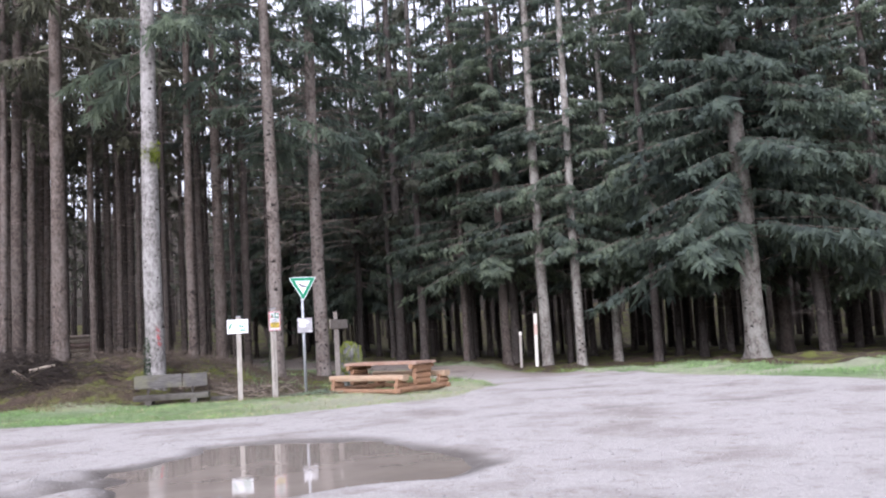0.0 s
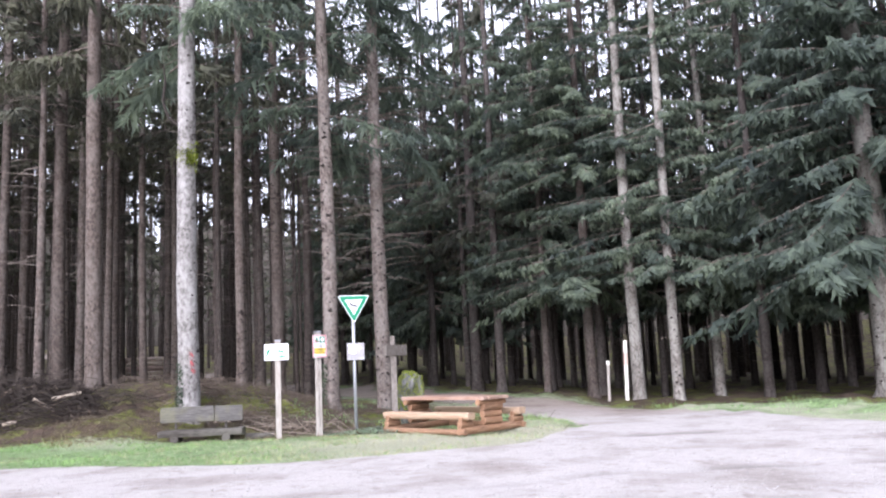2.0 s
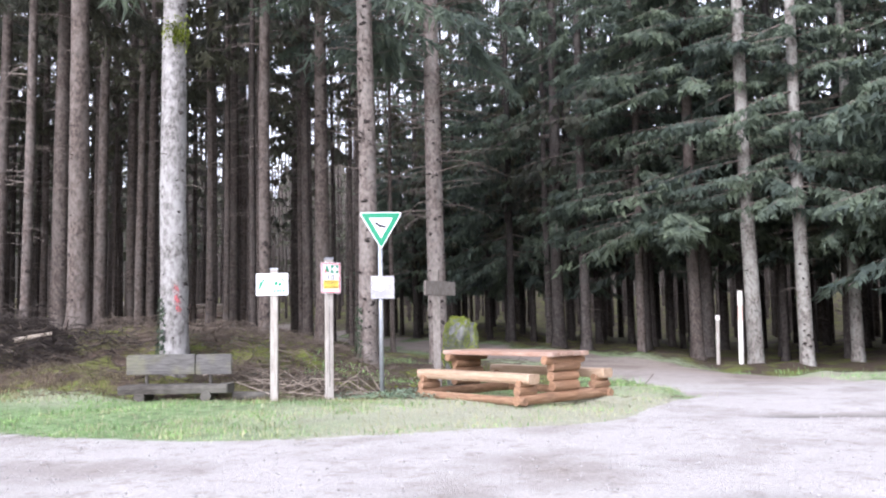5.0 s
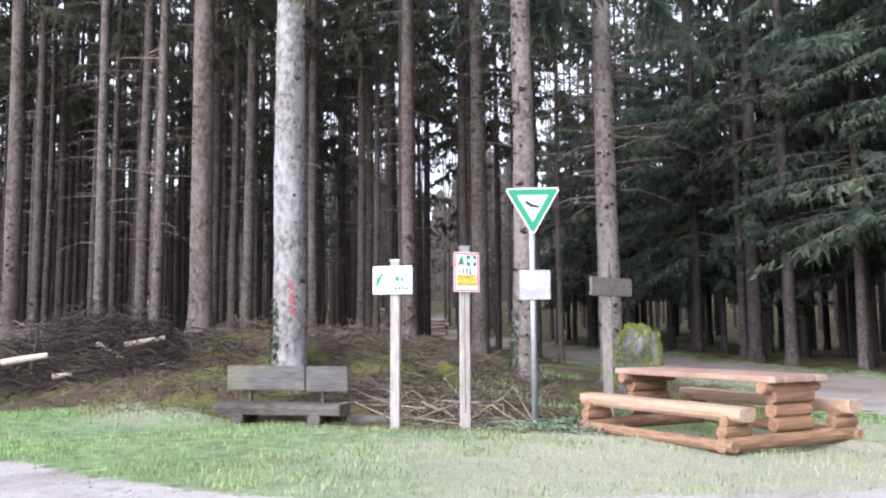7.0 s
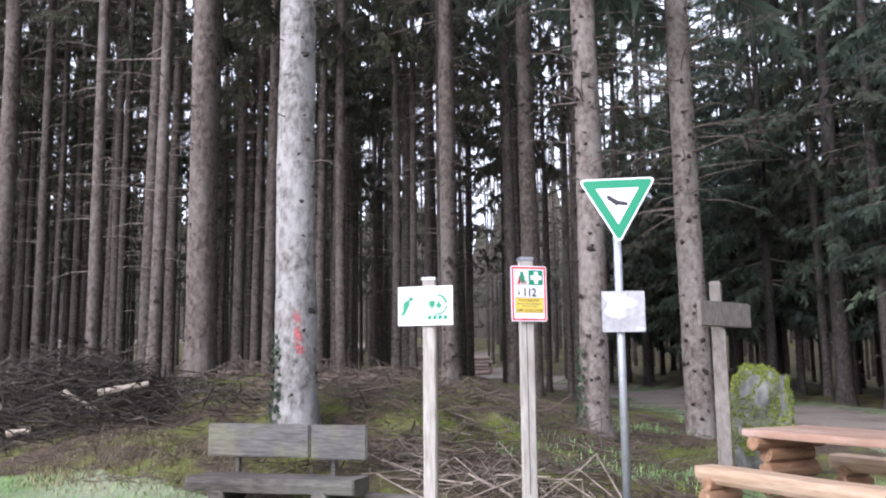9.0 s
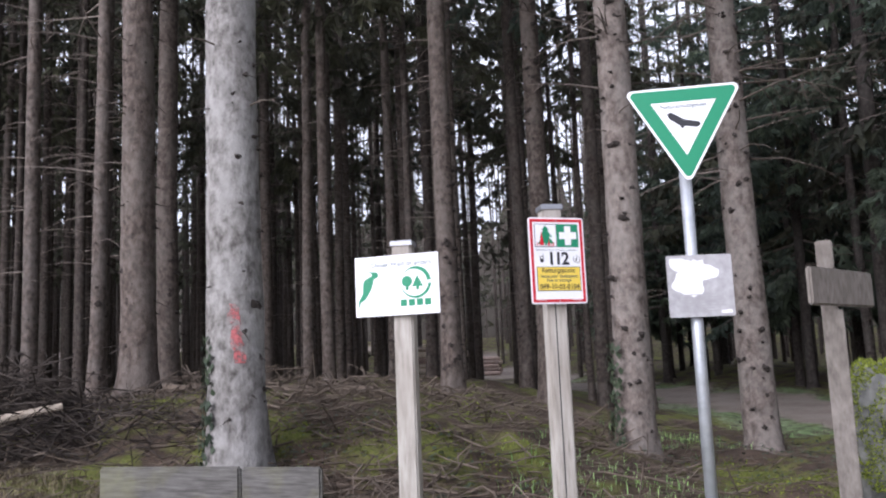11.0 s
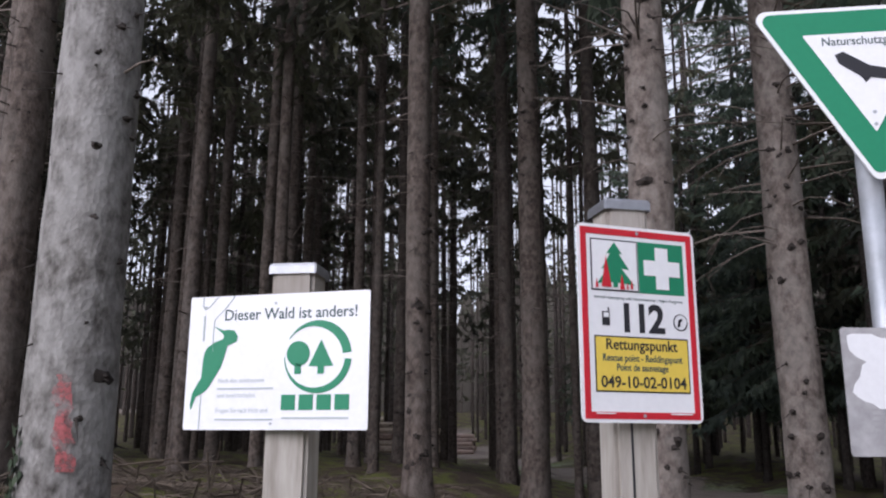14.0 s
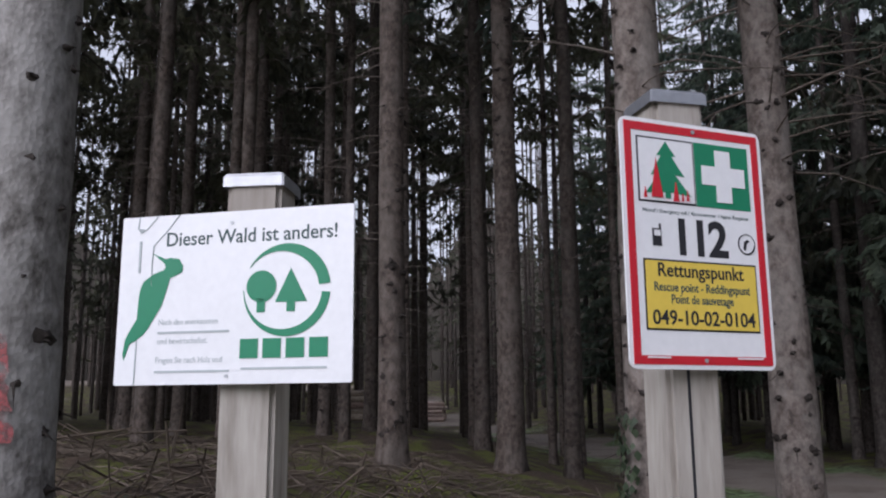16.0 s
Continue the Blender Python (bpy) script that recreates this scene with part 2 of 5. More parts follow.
LOGTOP = surface("oiled_table_boards", [(0.25, (0.20, 0.115, 0.078)), (0.55, (0.32, 0.20, 0.145)), (0.8, (0.43, 0.30, 0.225))], 5.0, 1.5,
                 (0.60, 0.52, 0.46), 0.35, 0.45, 0.2, 0.003, (0.6, 6, 6), vary=0.1)
LOGCROSS = surface("oiled_cross_log_wood", [(0.25, (0.095, 0.052, 0.030)), (0.5, (0.225, 0.132, 0.080)), (0.8, (0.40, 0.265, 0.168))], 5.0, 1.6,
                   (0.30, 0.16, 0.085), 0.5, 0.6, 0.3, 0.005, (5, 0.7, 5), vary=0.15)
LOGSEAT = surface("bleached_seat_wood", [(0.25, (0.25, 0.165, 0.105)), (0.5, (0.38, 0.275, 0.188)), (0.8, (0.54, 0.42, 0.31))], 5.0, 1.6,
                  (0.36, 0.22, 0.13), 0.4, 0.55, 0.25, 0.004, (0.6, 5, 5), vary=0.1)
LOGEND = surface("sawn_log_end", [(0.3, (0.42, 0.26, 0.14)), (0.7, (0.62, 0.44, 0.28))], 14.0, rough=0.8)
CUTWOOD = surface("fresh_cut_wood", [(0.3, (0.36, 0.29, 0.22)), (0.7, (0.62, 0.53, 0.43))], 12.0, rough=0.85)
PILEBARK = surface("piled_log_bark", [(0.3, (0.24, 0.165, 0.13)), (0.7, (0.46, 0.36, 0.31))], 9.0, rough=0.9, vary=0.35)
ZINC = surface("zinc_cap", [(0.3, (0.30, 0.31, 0.33)), (0.7, (0.42, 0.43, 0.46))], 20.0, 6.0, (0.40, 0.40, 0.40), 0.3, 0.45, 0.1, 0.002, metal=0.8)
STEEL = surface("galvanised_pole", [(0.3, (0.36, 0.38, 0.40)), (0.7, (0.50, 0.52, 0.55))], 16.0, 5.0, (0.30, 0.29, 0.28), 0.4, 0.5, 0.08, 0.002, metal=0.6)
WHITE = paint("white_sign_face", (0.80, 0.80, 0.82), 0.35, 0.08)
WORN = surface("worn_plate_face", [(0.3, (0.30, 0.29, 0.30)), (0.7, (0.47, 0.46, 0.47))], 18.0, 7.0, (0.30, 0.29, 0.29), 0.5, 0.4, 0.05, 0.001)
GREEN = paint("sign_green", (0.016, 0.215, 0.11), 0.4)
RED = paint("sign_red", (0.55, 0.022, 0.035), 0.4)
YELLOW = paint("sign_yellow", (0.76, 0.56, 0.09), 0.4, 0.06)
BLACK = paint("sign_black", (0.025, 0.025, 0.03), 0.5)
INK = paint("sign_dark_ink", (0.05, 0.085, 0.085), 0.5)
PALEINK = paint("sign_pale_ink", (0.42, 0.46, 0.47), 0.5)
PLATEINK = paint("faded_ink", (0.36, 0.35, 0.36), 0.5)
MARK = surface("red_forest_paint", [(0.35, (0.36, 0.115, 0.115)), (0.65, (0.48, 0.13, 0.135))], 24.0, rough=0.9)


def worn_through(m, scale, low, high):
    """Lets what lies beneath show where the paint has flaked."""
    n, l = m.node_tree.nodes, m.node_tree.links
    t = tex(n, l, "noise", scale, coords(n, l), 8.0, 0.7)
    r = ramp(n, [(low, (0, 0, 0)), (high, (1, 1, 1))])
    l.new(t.outputs[0], r.inputs[0])
    l.new(r.outputs[0], n["Principled BSDF"].inputs["Alpha"])


worn_through(MARK, 16.0, 0.40, 0.62)
STONE = surface("boulder_stone", [(0.3, (0.045, 0.045, 0.04)), (0.7, (0.15, 0.148, 0.135))], 9.0, 3.2, (0.45, 0.45, 0.41), 0.35, 0.9, 0.8, 0.03)
POSTPAINT = paint("white_post_paint", (0.72, 0.68, 0.62), 0.7, 0.5)
POSTRED = paint("faded_red_paint", (0.58, 0.42, 0.36), 0.7, 0.4)


def water_material():
    m, n, l, b = nodes_of("muddy_water")
    w = tex(n, l, "noise", 1.3, coords(n, l), 3.0)
    r = ramp(n, [(0.35, (0.25, 0.212, 0.177)), (0.7, (0.32, 0.275, 0.232))])
    l.new(w.outputs[0], r.inputs[0])
    l.new(r.outputs[0], b.inputs["Base Color"])
    b.inputs["Roughness"].default_value, b.inputs["IOR"].default_value = 0.03, 1.33
    b.inputs["Specular IOR Level"].default_value = 0.5
    f = tex(n, l, "noise", 9.0, coords(n, l), 2.0)
    bump(n, l, b, f.outputs[0], 0.03, 0.01)
    return m


WATER = water_material()


# ---- building helpers ----
def thing(name, m, label, category, group=""):
    ob = new(name)
    ob.empty_display_size = 0.1
    ob.matrix_world = m
    return tagged(ob, label, category, group)


def part(name, bm, material, parent, label="", smooth=False, kind=""):
    me = bpy.data.meshes.new(name)
    bm.to_mesh(me)
    bm.free()
    me.materials.append(material)
    if smooth:
        me.polygons.foreach_set("use_smooth", [True] * len(me.polygons))
    ob = new(name, me)
    ob.parent = parent
    return tagged(ob, label, kind=kind)


def sheet(name, verts, faces, material, smooth=False):
    """A mesh from arrays: verts n x 3, faces lists of equal length."""
    me = bpy.data.meshes.new(name)
    verts, faces = np.asarray(verts, np.float32), np.asarray(faces, np.int32)
    k = faces.shape[1]
    me.vertices.add(len(verts))
    me.vertices.foreach_set("co", verts.ravel())
    me.loops.add(faces.size)
    me.loops.foreach_set("vertex_index", faces.ravel())
    me.polygons.add(len(faces))
    me.polygons.foreach_set("loop_start", np.arange(0, faces.size, k, dtype=np.int32))
    me.polygons.foreach_set("loop_total", np.full(len(faces), k, np.int32))
    if smooth:
        me.polygons.foreach_set("use_smooth", np.ones(len(faces), bool))
    me.update(calc_edges=True)
    me.validate()
    me.materials.append(material)
    return me


def box(x, y, z, bevel=0.004, at=(0, 0, 0), segments=2):
    bm = bmesh.new()
    bmesh.ops.create_cube(bm, size=1)
    bmesh.ops.scale(bm, vec=(x, y, z), verts=bm.verts)
    if bevel:
        bmesh.ops.bevel(bm, geom=bm.edges[:], offset=bevel, segments=segments, affect="EDGES")
    bmesh.ops.translate(bm, vec=at, verts=bm.verts)
    return bm


def log(length, r0, r1=None, sides=12, wobble=0.04, seed=0, rings=7):
    """A log lying along x, from -length/2, with an uneven round section and bevelled ends."""
    r1 = r0 if r1 is None else r1
    rng = random.Random(seed)
    bm = bmesh.new()
    loops = []
    stops = [0.0, 0.012] + [i / (rings - 1) for i in range(1, rings - 1)] + [0.988, 1.0]
    ph = [rng.uniform(0, 6.3) for _ in range(3)]
    for s in stops:
        r = r0 + (r1 - r0) * s
        if s in (0.0, 1.0):
            r *= 0.93
        vs = []
        for k in range(sides):
            a = 2 * math.pi * k / sides
            q = r * (1 + wobble * math.sin(2 * a + ph[0] + s * 2) + wobble * 0.6 * math.sin(3 * a + ph[1] - s * 3))
            vs.append(bm.verts.new(((s - 0.5) * length, q * math.cos(a), q * math.sin(a) + wobble * 0.3 * r * math.sin(ph[2] + 5 * s))))
        loops.append(vs)
    for a, b in zip(loops, loops[1:]):
        for k in range(sides):
            bm.faces.new((a[k], a[(k + 1) % sides], b[(k + 1) % sides], b[k]))
    bm.faces.new(loops[0][::-1])
    bm.faces.new(loops[-1])
    bmesh.ops.recalc_face_normals(bm, faces=bm.faces)
    return bm


def turned(bm, m):
    bmesh.ops.transform(bm, matrix=m, verts=bm.verts)
    return bm


def ss(a, b, x):
    t = np.clip((x - a) / (b - a), 0, 1)
    return t * t * (3 - 2 * t)


# ---- the lie of the land ----
ROAD = ((4.3, 17.0), (3.3, 22.0), (0.9, 28.6), (-3.0, 35.8), (-6.9, 43.6), (-13.2, 54.5), (-21.5, 68.0), (-40.0, 91.0), (-90.0, 135.0))


def road_gap(x, y):
    """Metres from the road's middle line."""
    best = np.full(np.shape(x), 1e9)
    for (ax, ay), (bx, by) in zip(ROAD, ROAD[1:]):
        dx, dy = bx - ax, by - ay
        t = np.clip(((x - ax) * dx + (y - ay) * dy) / (dx * dx + dy * dy), 0, 1)
        best = np.minimum(best, np.hypot(x - ax - t * dx, y - ay - t * dy))
    return best


def wave(x, y, k, p=0.0):
    return (np.sin(x * k + p + 1.3 * np.sin(y * k * 0.7 + p)) + np.sin(y * k * 1.13 + 2.1 * p + 1.1 * np.sin(x * k * 0.83))) * 0.5


PUDDLE = -0.10


def puddle_depth(x, y):
    """Above 0 inside the puddle's hollow."""
    u, v = (x + 1.9) * 0.94 + (y - 9.8) * 0.34, -(x + 1.9) * 0.34 + (y - 9.8) * 0.94
    r = np.hypot(u / 2.0, v / 2.75)
    tongue = np.exp(-(((x + 0.75) / 0.75) ** 2 + ((y - 7.9) / 0.75) ** 2)) * 0.75
    return 1.0 - r - tongue + 0.10 * wave(x, y, 2.3, 0.7) + 0.05 * wave(x, y, 5.7, 2.0)


def lot_mask(x, y):
    """1 on the gravel of the lot and the road."""
    left = 16.65 + 0.05 * np.abs(x + 4.5) ** 1.7 * (x < -4.5) + 0.11 * np.clip(x + 4.5, 0, 6) ** 2 + 1.5 * ss(0, 1.2, x) + 0.22 * wave(x, y, 1.4)
    lot = ss(0.35, -0.35, y - left)
    east = 4.6 + np.clip((26.0 - y) * 0.42, -1.5, 9) + 0.3 * wave(x, y, 0.9, 1.0)
    lot = lot * ss(0.4, -0.4, x - east)
    tip = ss(0.5, -0.5, road_gap(x, y) - 2.05 - 0.2 * wave(x, y, 0.8, 2.0))
    bay = ss(0.4, -0.4, np.abs(y - 20.5) - 9.0) * ss(0.0, 0.6, x - 1.7 + 0.02 * (y - 20)) * ss(0.4, -0.4, x - east)
    return np.maximum(np.maximum(lot, tip), bay)


def grass_mask(x, y):
    west = ss(21.0, 20.2, y - 0.05 * (x + 6) + 0.35 * wave(x, y, 1.1, 3.0)) * ss(-22, -17, x)
    patch = ss(24.2, 22.6, y + 0.5 * wave(x, y, 0.9)) * ss(-3.6, -2.6, x)
    east = ss(3.0, 4.2, x) * ss(10.5, 7.5, x - np.clip((26.0 - y) * 0.42, -1.5, 9) * 0.9 + 0.8 * wave(x, y, 0.7)) * ss(33, 29, y)
    verge = ss(4.4, 3.0, road_gap(x, y)) * 0.55
    return np.maximum(np.maximum(np.maximum(west, patch), east), verge) * (y > 12)


def land(x, y):
    x, y = np.asarray(x, float), np.asarray(y, float)
    z = -0.10 + 0.08 * ss(17.2, 19.8, y) * ss(0.5, -3.6, x)
    bank = 0.95 * ss(20.1, 23.6, y) * ss(-2.4, -8.6, x) * ss(2.6, 9.5, road_gap(x, y))
    z = z + bank
    z = z - 0.26 * ss(22, 34, y) * ss(0.5, 4.0, x) * ss(120, 60, y)
    z = z + 4.5 * ss(62, 125, np.hypot(x + 5, y - 15))
    gravel = lot_mask(x, y)
    z = z + (1 - gravel) * ss(19.5, 22, y) * (0.09 * wave(x, y, 1.7) + 0.06 * wave(x, y, 3.9, 1.0) + 0.03 * wave(x, y, 7.7, 3.0) + 0.10 * wave(x, y, 0.55, 2.0))
    for mx, my, mw, mh in ((-9.3, 21.3, 0.55, 0.14), (-6.0, 21.2, 0.5, 0.10), (-3.4, 22.0, 0.6, 0.14), (-10.6, 20.9, 0.6, 0.10), (-4.4, 22.4, 0.5, 0.12)):
        z = z + mh * np.exp(-(((x - mx) / mw) ** 2 + ((y - my) / (mw * 0.8)) ** 2))
    z = z + 0.16 * np.exp(-(((x + 8.6) / 0.8) ** 2 + ((y - 21.0) / 0.5) ** 2)) + 0.2 * np.exp(-(((x + 2.2) / 0.9) ** 2 + ((y - 25.6) / 0.8) ** 2))
    z = z + gravel * (0.012 * wave(x, y, 1.9) + 0.008 * wave(x, y, 4.6, 1.5)) * ss(60, 40, y)
    # ruts on the lot, and the hollow that holds the water
    rut = np.exp(-(((y - 19.62 - 0.08 * np.sin(x * 1.7)) / 0.24) ** 2)) * ss(1.5, 2.2, x) * ss(3.9, 3.2, x)
    z = z - 0.05 * rut
    z = z - 0.03 * np.exp(-((y - 13.9 - 0.25 * x - 0.3 * np.sin(x * 0.9)) / 0.2) ** 2) * ss(-1.5, 0.5, x) * ss(7, 5, x)
    mud = np.exp(-(((x + 4.6) / 1.3) ** 2 + ((y - 8.6) / 1.5) ** 2))
    z = z + 0.055 * mud * wave(x, y, 6.5, 0.4)
    p = puddle_depth(x, y)
    z = z + 0.03 * ss(-0.6, -0.15, p) * (p < 0.4) * 0.6
    return np.where(p > -0.35, z - 0.16 * ss(-0.22, 0.45, p), z)


def land_at(x, y):
    return float(land(np.array([x]), np.array([y]))[0])


def stretched(lo, hi, step, reach):
    mid = np.arange(lo, hi, step)
    out = [step * 1.15]
    while sum(out) < reach:
        out.append(out[-1] * 1.22)
    out = np.cumsum(out)
    return np.concatenate([lo - out[::-1], mid, hi + out])


gx, gy = stretched(-17.0, 12.0, 0.11, 900), stretched(3.0, 27.0, 0.11, 900)
GX, GY = np.meshgrid(gx, gy)
GZ = land(GX, GY)
nx, ny = len(gx), len(gy)
idx = np.arange(nx * ny).reshape(ny, nx)
quads = np.stack([idx[:-1, :-1], idx[:-1, 1:], idx[1:, 1:], idx[1:, :-1]], -1).reshape(-1, 4)
ground_mesh = sheet("ground", np.stack([GX.ravel(), GY.ravel(), GZ.ravel()], 1), quads, GROUND, True)
cover = ground_mesh.attributes.new("cover", "FLOAT_COLOR", "POINT")
wet = np.clip(ss(-0.14, 0.02, puddle_depth(GX, GY)) * 0.7 + 0.9 * np.exp(-(((GX + 4.4) / 1.7) ** 2 + ((GY - 8.7) / 1.4) ** 2)) * (0.55 + 0.45 * wave(GX, GY, 5.5, 0.4))
              + 0.6 * np.exp(-((GY - 13.9 - 0.25 * GX - 0.3 * np.sin(GX * 0.9)) / 0.2) ** 2) * ss(-1.5, 0.5, GX) * ss(7, 5, GX) * (0.5 + 0.5 * wave(GX, GY, 3.0))
              + 0.8 * np.exp(-(((GY - 19.62 - 0.08 * np.sin(GX * 1.7)) / 0.24) ** 2)) * ss(1.5, 2.2, GX) * ss(3.9, 3.2, GX), 0, 0.85)
cover.data.foreach_set("color", np.stack([lot_mask(GX, GY), grass_mask(GX, GY), ss(19, 21, GY) * np.ones_like(GX), wet], -1).astype(np.float32).ravel())
earth = ground_mesh.attributes.new("earth", "FLOAT", "POINT")
earth.data.foreach_set("value", (ss(22.0, 30.0, GY + 0.8 * wave(GX, GY, 0.9)) * 0.95).astype(np.float32).ravel())
dryness = ground_mesh.attributes.new("dryness", "FLOAT", "POINT")
dryness.data.foreach_set("value", (0.9 * ss(-6.0, -1.5, GX + 0.9 * wave(GX, GY, 1.2)) * ss(3, 1.5, GX) * ss(22.5, 20.5, GY) + 0.55 * ss(-0.1, 0.7, wave(GX, GY, 0.9, 2.5)) + 0.6 * ss(2.5, 4.0, GX) * ss(-0.6, 0.4, wave(GX, GY, 1.3, 0.5))).clip(0, 0.85).astype(np.float32).ravel())
ground = tagged(new("ground", ground_mesh), "pale wet gravel lot, grass verges and brown forest floor", "ground", kind="structure")

# the puddle's surface: a plane that the hollow cuts to shape
wx, wy = np.meshgrid(np.arange(-5.4, 1.9, 0.3), np.arange(6.6, 13.2, 0.3))
wi = np.arange(wx.size).reshape(wx.shape)
keep = puddle_depth(wx, wy)
wq = np.stack([wi[:-1, :-1], wi[:-1, 1:], wi[1:, 1:], wi[1:, :-1]], -1).reshape(-1, 4)
wq = wq[(keep.ravel()[wq] > -0.5).any(1)]
puddle_mesh = sheet("puddle", np.stack([wx.ravel(), wy.ravel(), np.full(wx.size, PUDDLE - 0.035)], 1), wq, WATER)
tagged(new("puddle", puddle_mesh), "muddy brown puddle reflecting trees on the gravel", "puddle", kind="structure")


# ---- spruces ----
def tubes(paths, sides=4):
    """Tapered tubes along paths of (point, radius): arrays for sheet()."""
    V, F = [], []
    for path in paths:
        base = len(V)
        for i, (p, r) in enumerate(path):
            q = path[min(i + 1, len(path) - 1)][0] - path[max(i - 1, 0)][0]
            q = q / (np.linalg.norm(q) + 1e-9)
            u = np.cross(q, (0.3, 0.2, 1.0) if abs(q[2]) < 0.9 else (1.0, 0.1, 0.0))
            u /= np.linalg.norm(u)
            v = np.cross(q, u)
            for k in range(sides):
                a = 2 * math.pi * k / sides
                V.append(p + r * (math.cos(a) * u + math.sin(a) * v))
        for i in range(len(path) - 1):
            for k in range(sides):
                a, b = base + i * sides, base + (i + 1) * sides
                F.append((a + k, a + (k + 1) % sides, b + (k + 1) % sides, b + k))
        t = base + (len(path) - 1) * sides
        F.append((t, t + 1, t + 2, t + 3) if sides == 4 else (t, t + 1, t + 2, t + 2))
    return V, F


def trunk_radius(r0, z, height):
    return r0 * (0.93 * (1 - z / height) ** 0.75 + 0.07) + r0 * 0.26 * np.exp(-z / 0.26)


def trunk_mesh(seed, r0, height, material, sides=12, knobbly=0.03, step=0.35, lean=0.0):
    rng = random.Random(seed)
    zs = list(np.concatenate([[-0.4, -0.1, 0.0, 0.12, 0.28, 0.5], np.arange(0.8, 9.0, step), np.arange(9.0, height, 1.6), [height]]))
    ph = [rng.uniform(0, 6.3) for _ in range(6)]
    V, F = [], []
    for z in zs:
        r = float(trunk_radius(r0, max(z, 0), height))
        cx = lean * z + 0.03 * math.sin(z * 0.35 + ph[0])
        cy = 0.03 * math.sin(z * 0.31 + ph[1])
        for k in range(sides):
            a = 2 * math.pi * k / sides
            q = r * (1 + knobbly * math.sin(3 * a + ph[2] + z * 1.1) + knobbly * math.sin(5 * a + ph[3] - z * 2.3) + knobbly * 0.8 * math.sin(z * 7 + ph[4] + 2 * a)
                     + 0.16 * math.exp(-max(z, 0) / 0.25) * math.sin(4 * a + ph[5]))
            V.append((cx + q * math.cos(a), cy + q * math.sin(a), z))
    for i in range(len(zs) - 1):
        for k in range(sides):
            a, b = i * sides, (i + 1) * sides
            F.append((a + k, a + (k + 1) % sides, b + (k + 1) % sides, b + k))
    return sheet("trunk", V, F, material, True)


def stubs_mesh(seed, r0, height, count, top, lean=0.0, scale=1.0, sides=7):
    """Snapped-off twig ends and their dark collars, in loose whorls."""
    rng = random.Random(seed)
    paths = []
    z, whorl = 0.35, 0
    while len(paths) < count and z < top:
        for _ in range(rng.randint(2, 4)):
            a, zz = rng.uniform(0, 6.283), z + rng.uniform(-0.05, 0.05)
            r = float(trunk_radius(r0, zz, height))
            d = np.array((math.cos(a), math.sin(a), rng.uniform(-0.35, 0.15)))
            o = np.array((lean * zz + 0, 0, zz))
            big = scale * (rng.uniform(0.5, 1.0) + 0.8 * rng.random() ** 3)
            k = rng.choice((0.03, 0.05, 0.08, 0.14, 0.28))
            paths.append((o, d, r, k, big))
        z += rng.uniform(0.13, 0.26)
    V, F = [], []
    for o, d, r, k, big in paths:
        u = np.cross(d, (0, 0, 1.0))
        u /= np.linalg.norm(u)
        v = np.cross(u, d)
        b = len(V)
        for out, wide in ((r * 0.975, 0.036), (r + 0.004, 0.017), (r + 0.014, 0.008)):
            for q in range(sides):
                a = 2 * math.pi * q / sides
                w = wide * big * rng.uniform(0.45, 1.35)
                V.append(o + d * (out + rng.uniform(-0.003, 0.003)) + w * (1.1 * math.cos(a) * u + 0.85 * math.sin(a) * v))
        V.append(o + d * (r + k) + np.array((0, 0, -0.2 * k)))
        for ring in (0, 1):
            for q in range(sides):
                a0, a1 = b + ring * sides + q, b + ring * sides + (q + 1) % sides
                F += [(a0, a1, a1 + sides), (a0, a1 + sides, a0 + sides)]
        for q in range(sides):
            F.append((b + 2 * sides + q, b + 2 * sides + (q + 1) % sides, b + 3 * sides))
    return sheet("knotwood", V, F, KNOT, True)


def dead_mesh(seed, r0, height, count, low, top, reach, lean=0.0):
    """Thin dry branches below the crown, drooping, with side twigs."""
    rng = random.Random(seed)
    paths = []
    for _ in range(count):
        a, z = rng.uniform(0, 6.283), low + (top - low) * rng.random() ** 0.7
        r = float(trunk_radius(r0, z, height))
        n = reach * rng.uniform(0.25, 1.0) * (0.6 + 0.4 * (z - low) / (top - low))
        d = np.array((math.cos(a), math.sin(a), 0.0))
        s = np.array((-math.sin(a), math.cos(a), 0.0)) * rng.uniform(-0.3, 0.3)
        o, sag = np.array((lean * z, 0, z)), rng.uniform(0.05, 0.5)
        pts = [o + d * (r * 0.8 + n * t) + s * n * t * t + np.array((0, 0, n * (0.15 * t - sag * t * t))) for t in (0, 0.35, 0.7, 1.0)]
        w = 0.006 + 0.006 * n
        paths.append([(p, w * f) for p, f in zip(pts, (1.2, 0.8, 0.5, 0.2))])
        for _ in range(rng.randint(0, 3)):
            t = rng.uniform(0.3, 0.9)
            p = o + d * (r * 0.8 + n * t) + s * n * t * t + np.array((0, 0, n * (0.15 * t - sag * t * t)))
            e = p + (d * rng.uniform(0.1, 0.5) + np.array((-d[1], d[0], 0)) * rng.uniform(-0.6, 0.6) + np.array((0, 0, rng.uniform(-0.5, 0.1)))) * n * 0.4
            paths.append([(p, w * 0.5), ((p + e) / 2 + np.array((0, 0, 0.01)), w * 0.4), (e, w * 0.2)])
    V, F = tubes(paths, 3)
    return sheet("dry_brushwood", V, F, DEADWOOD)


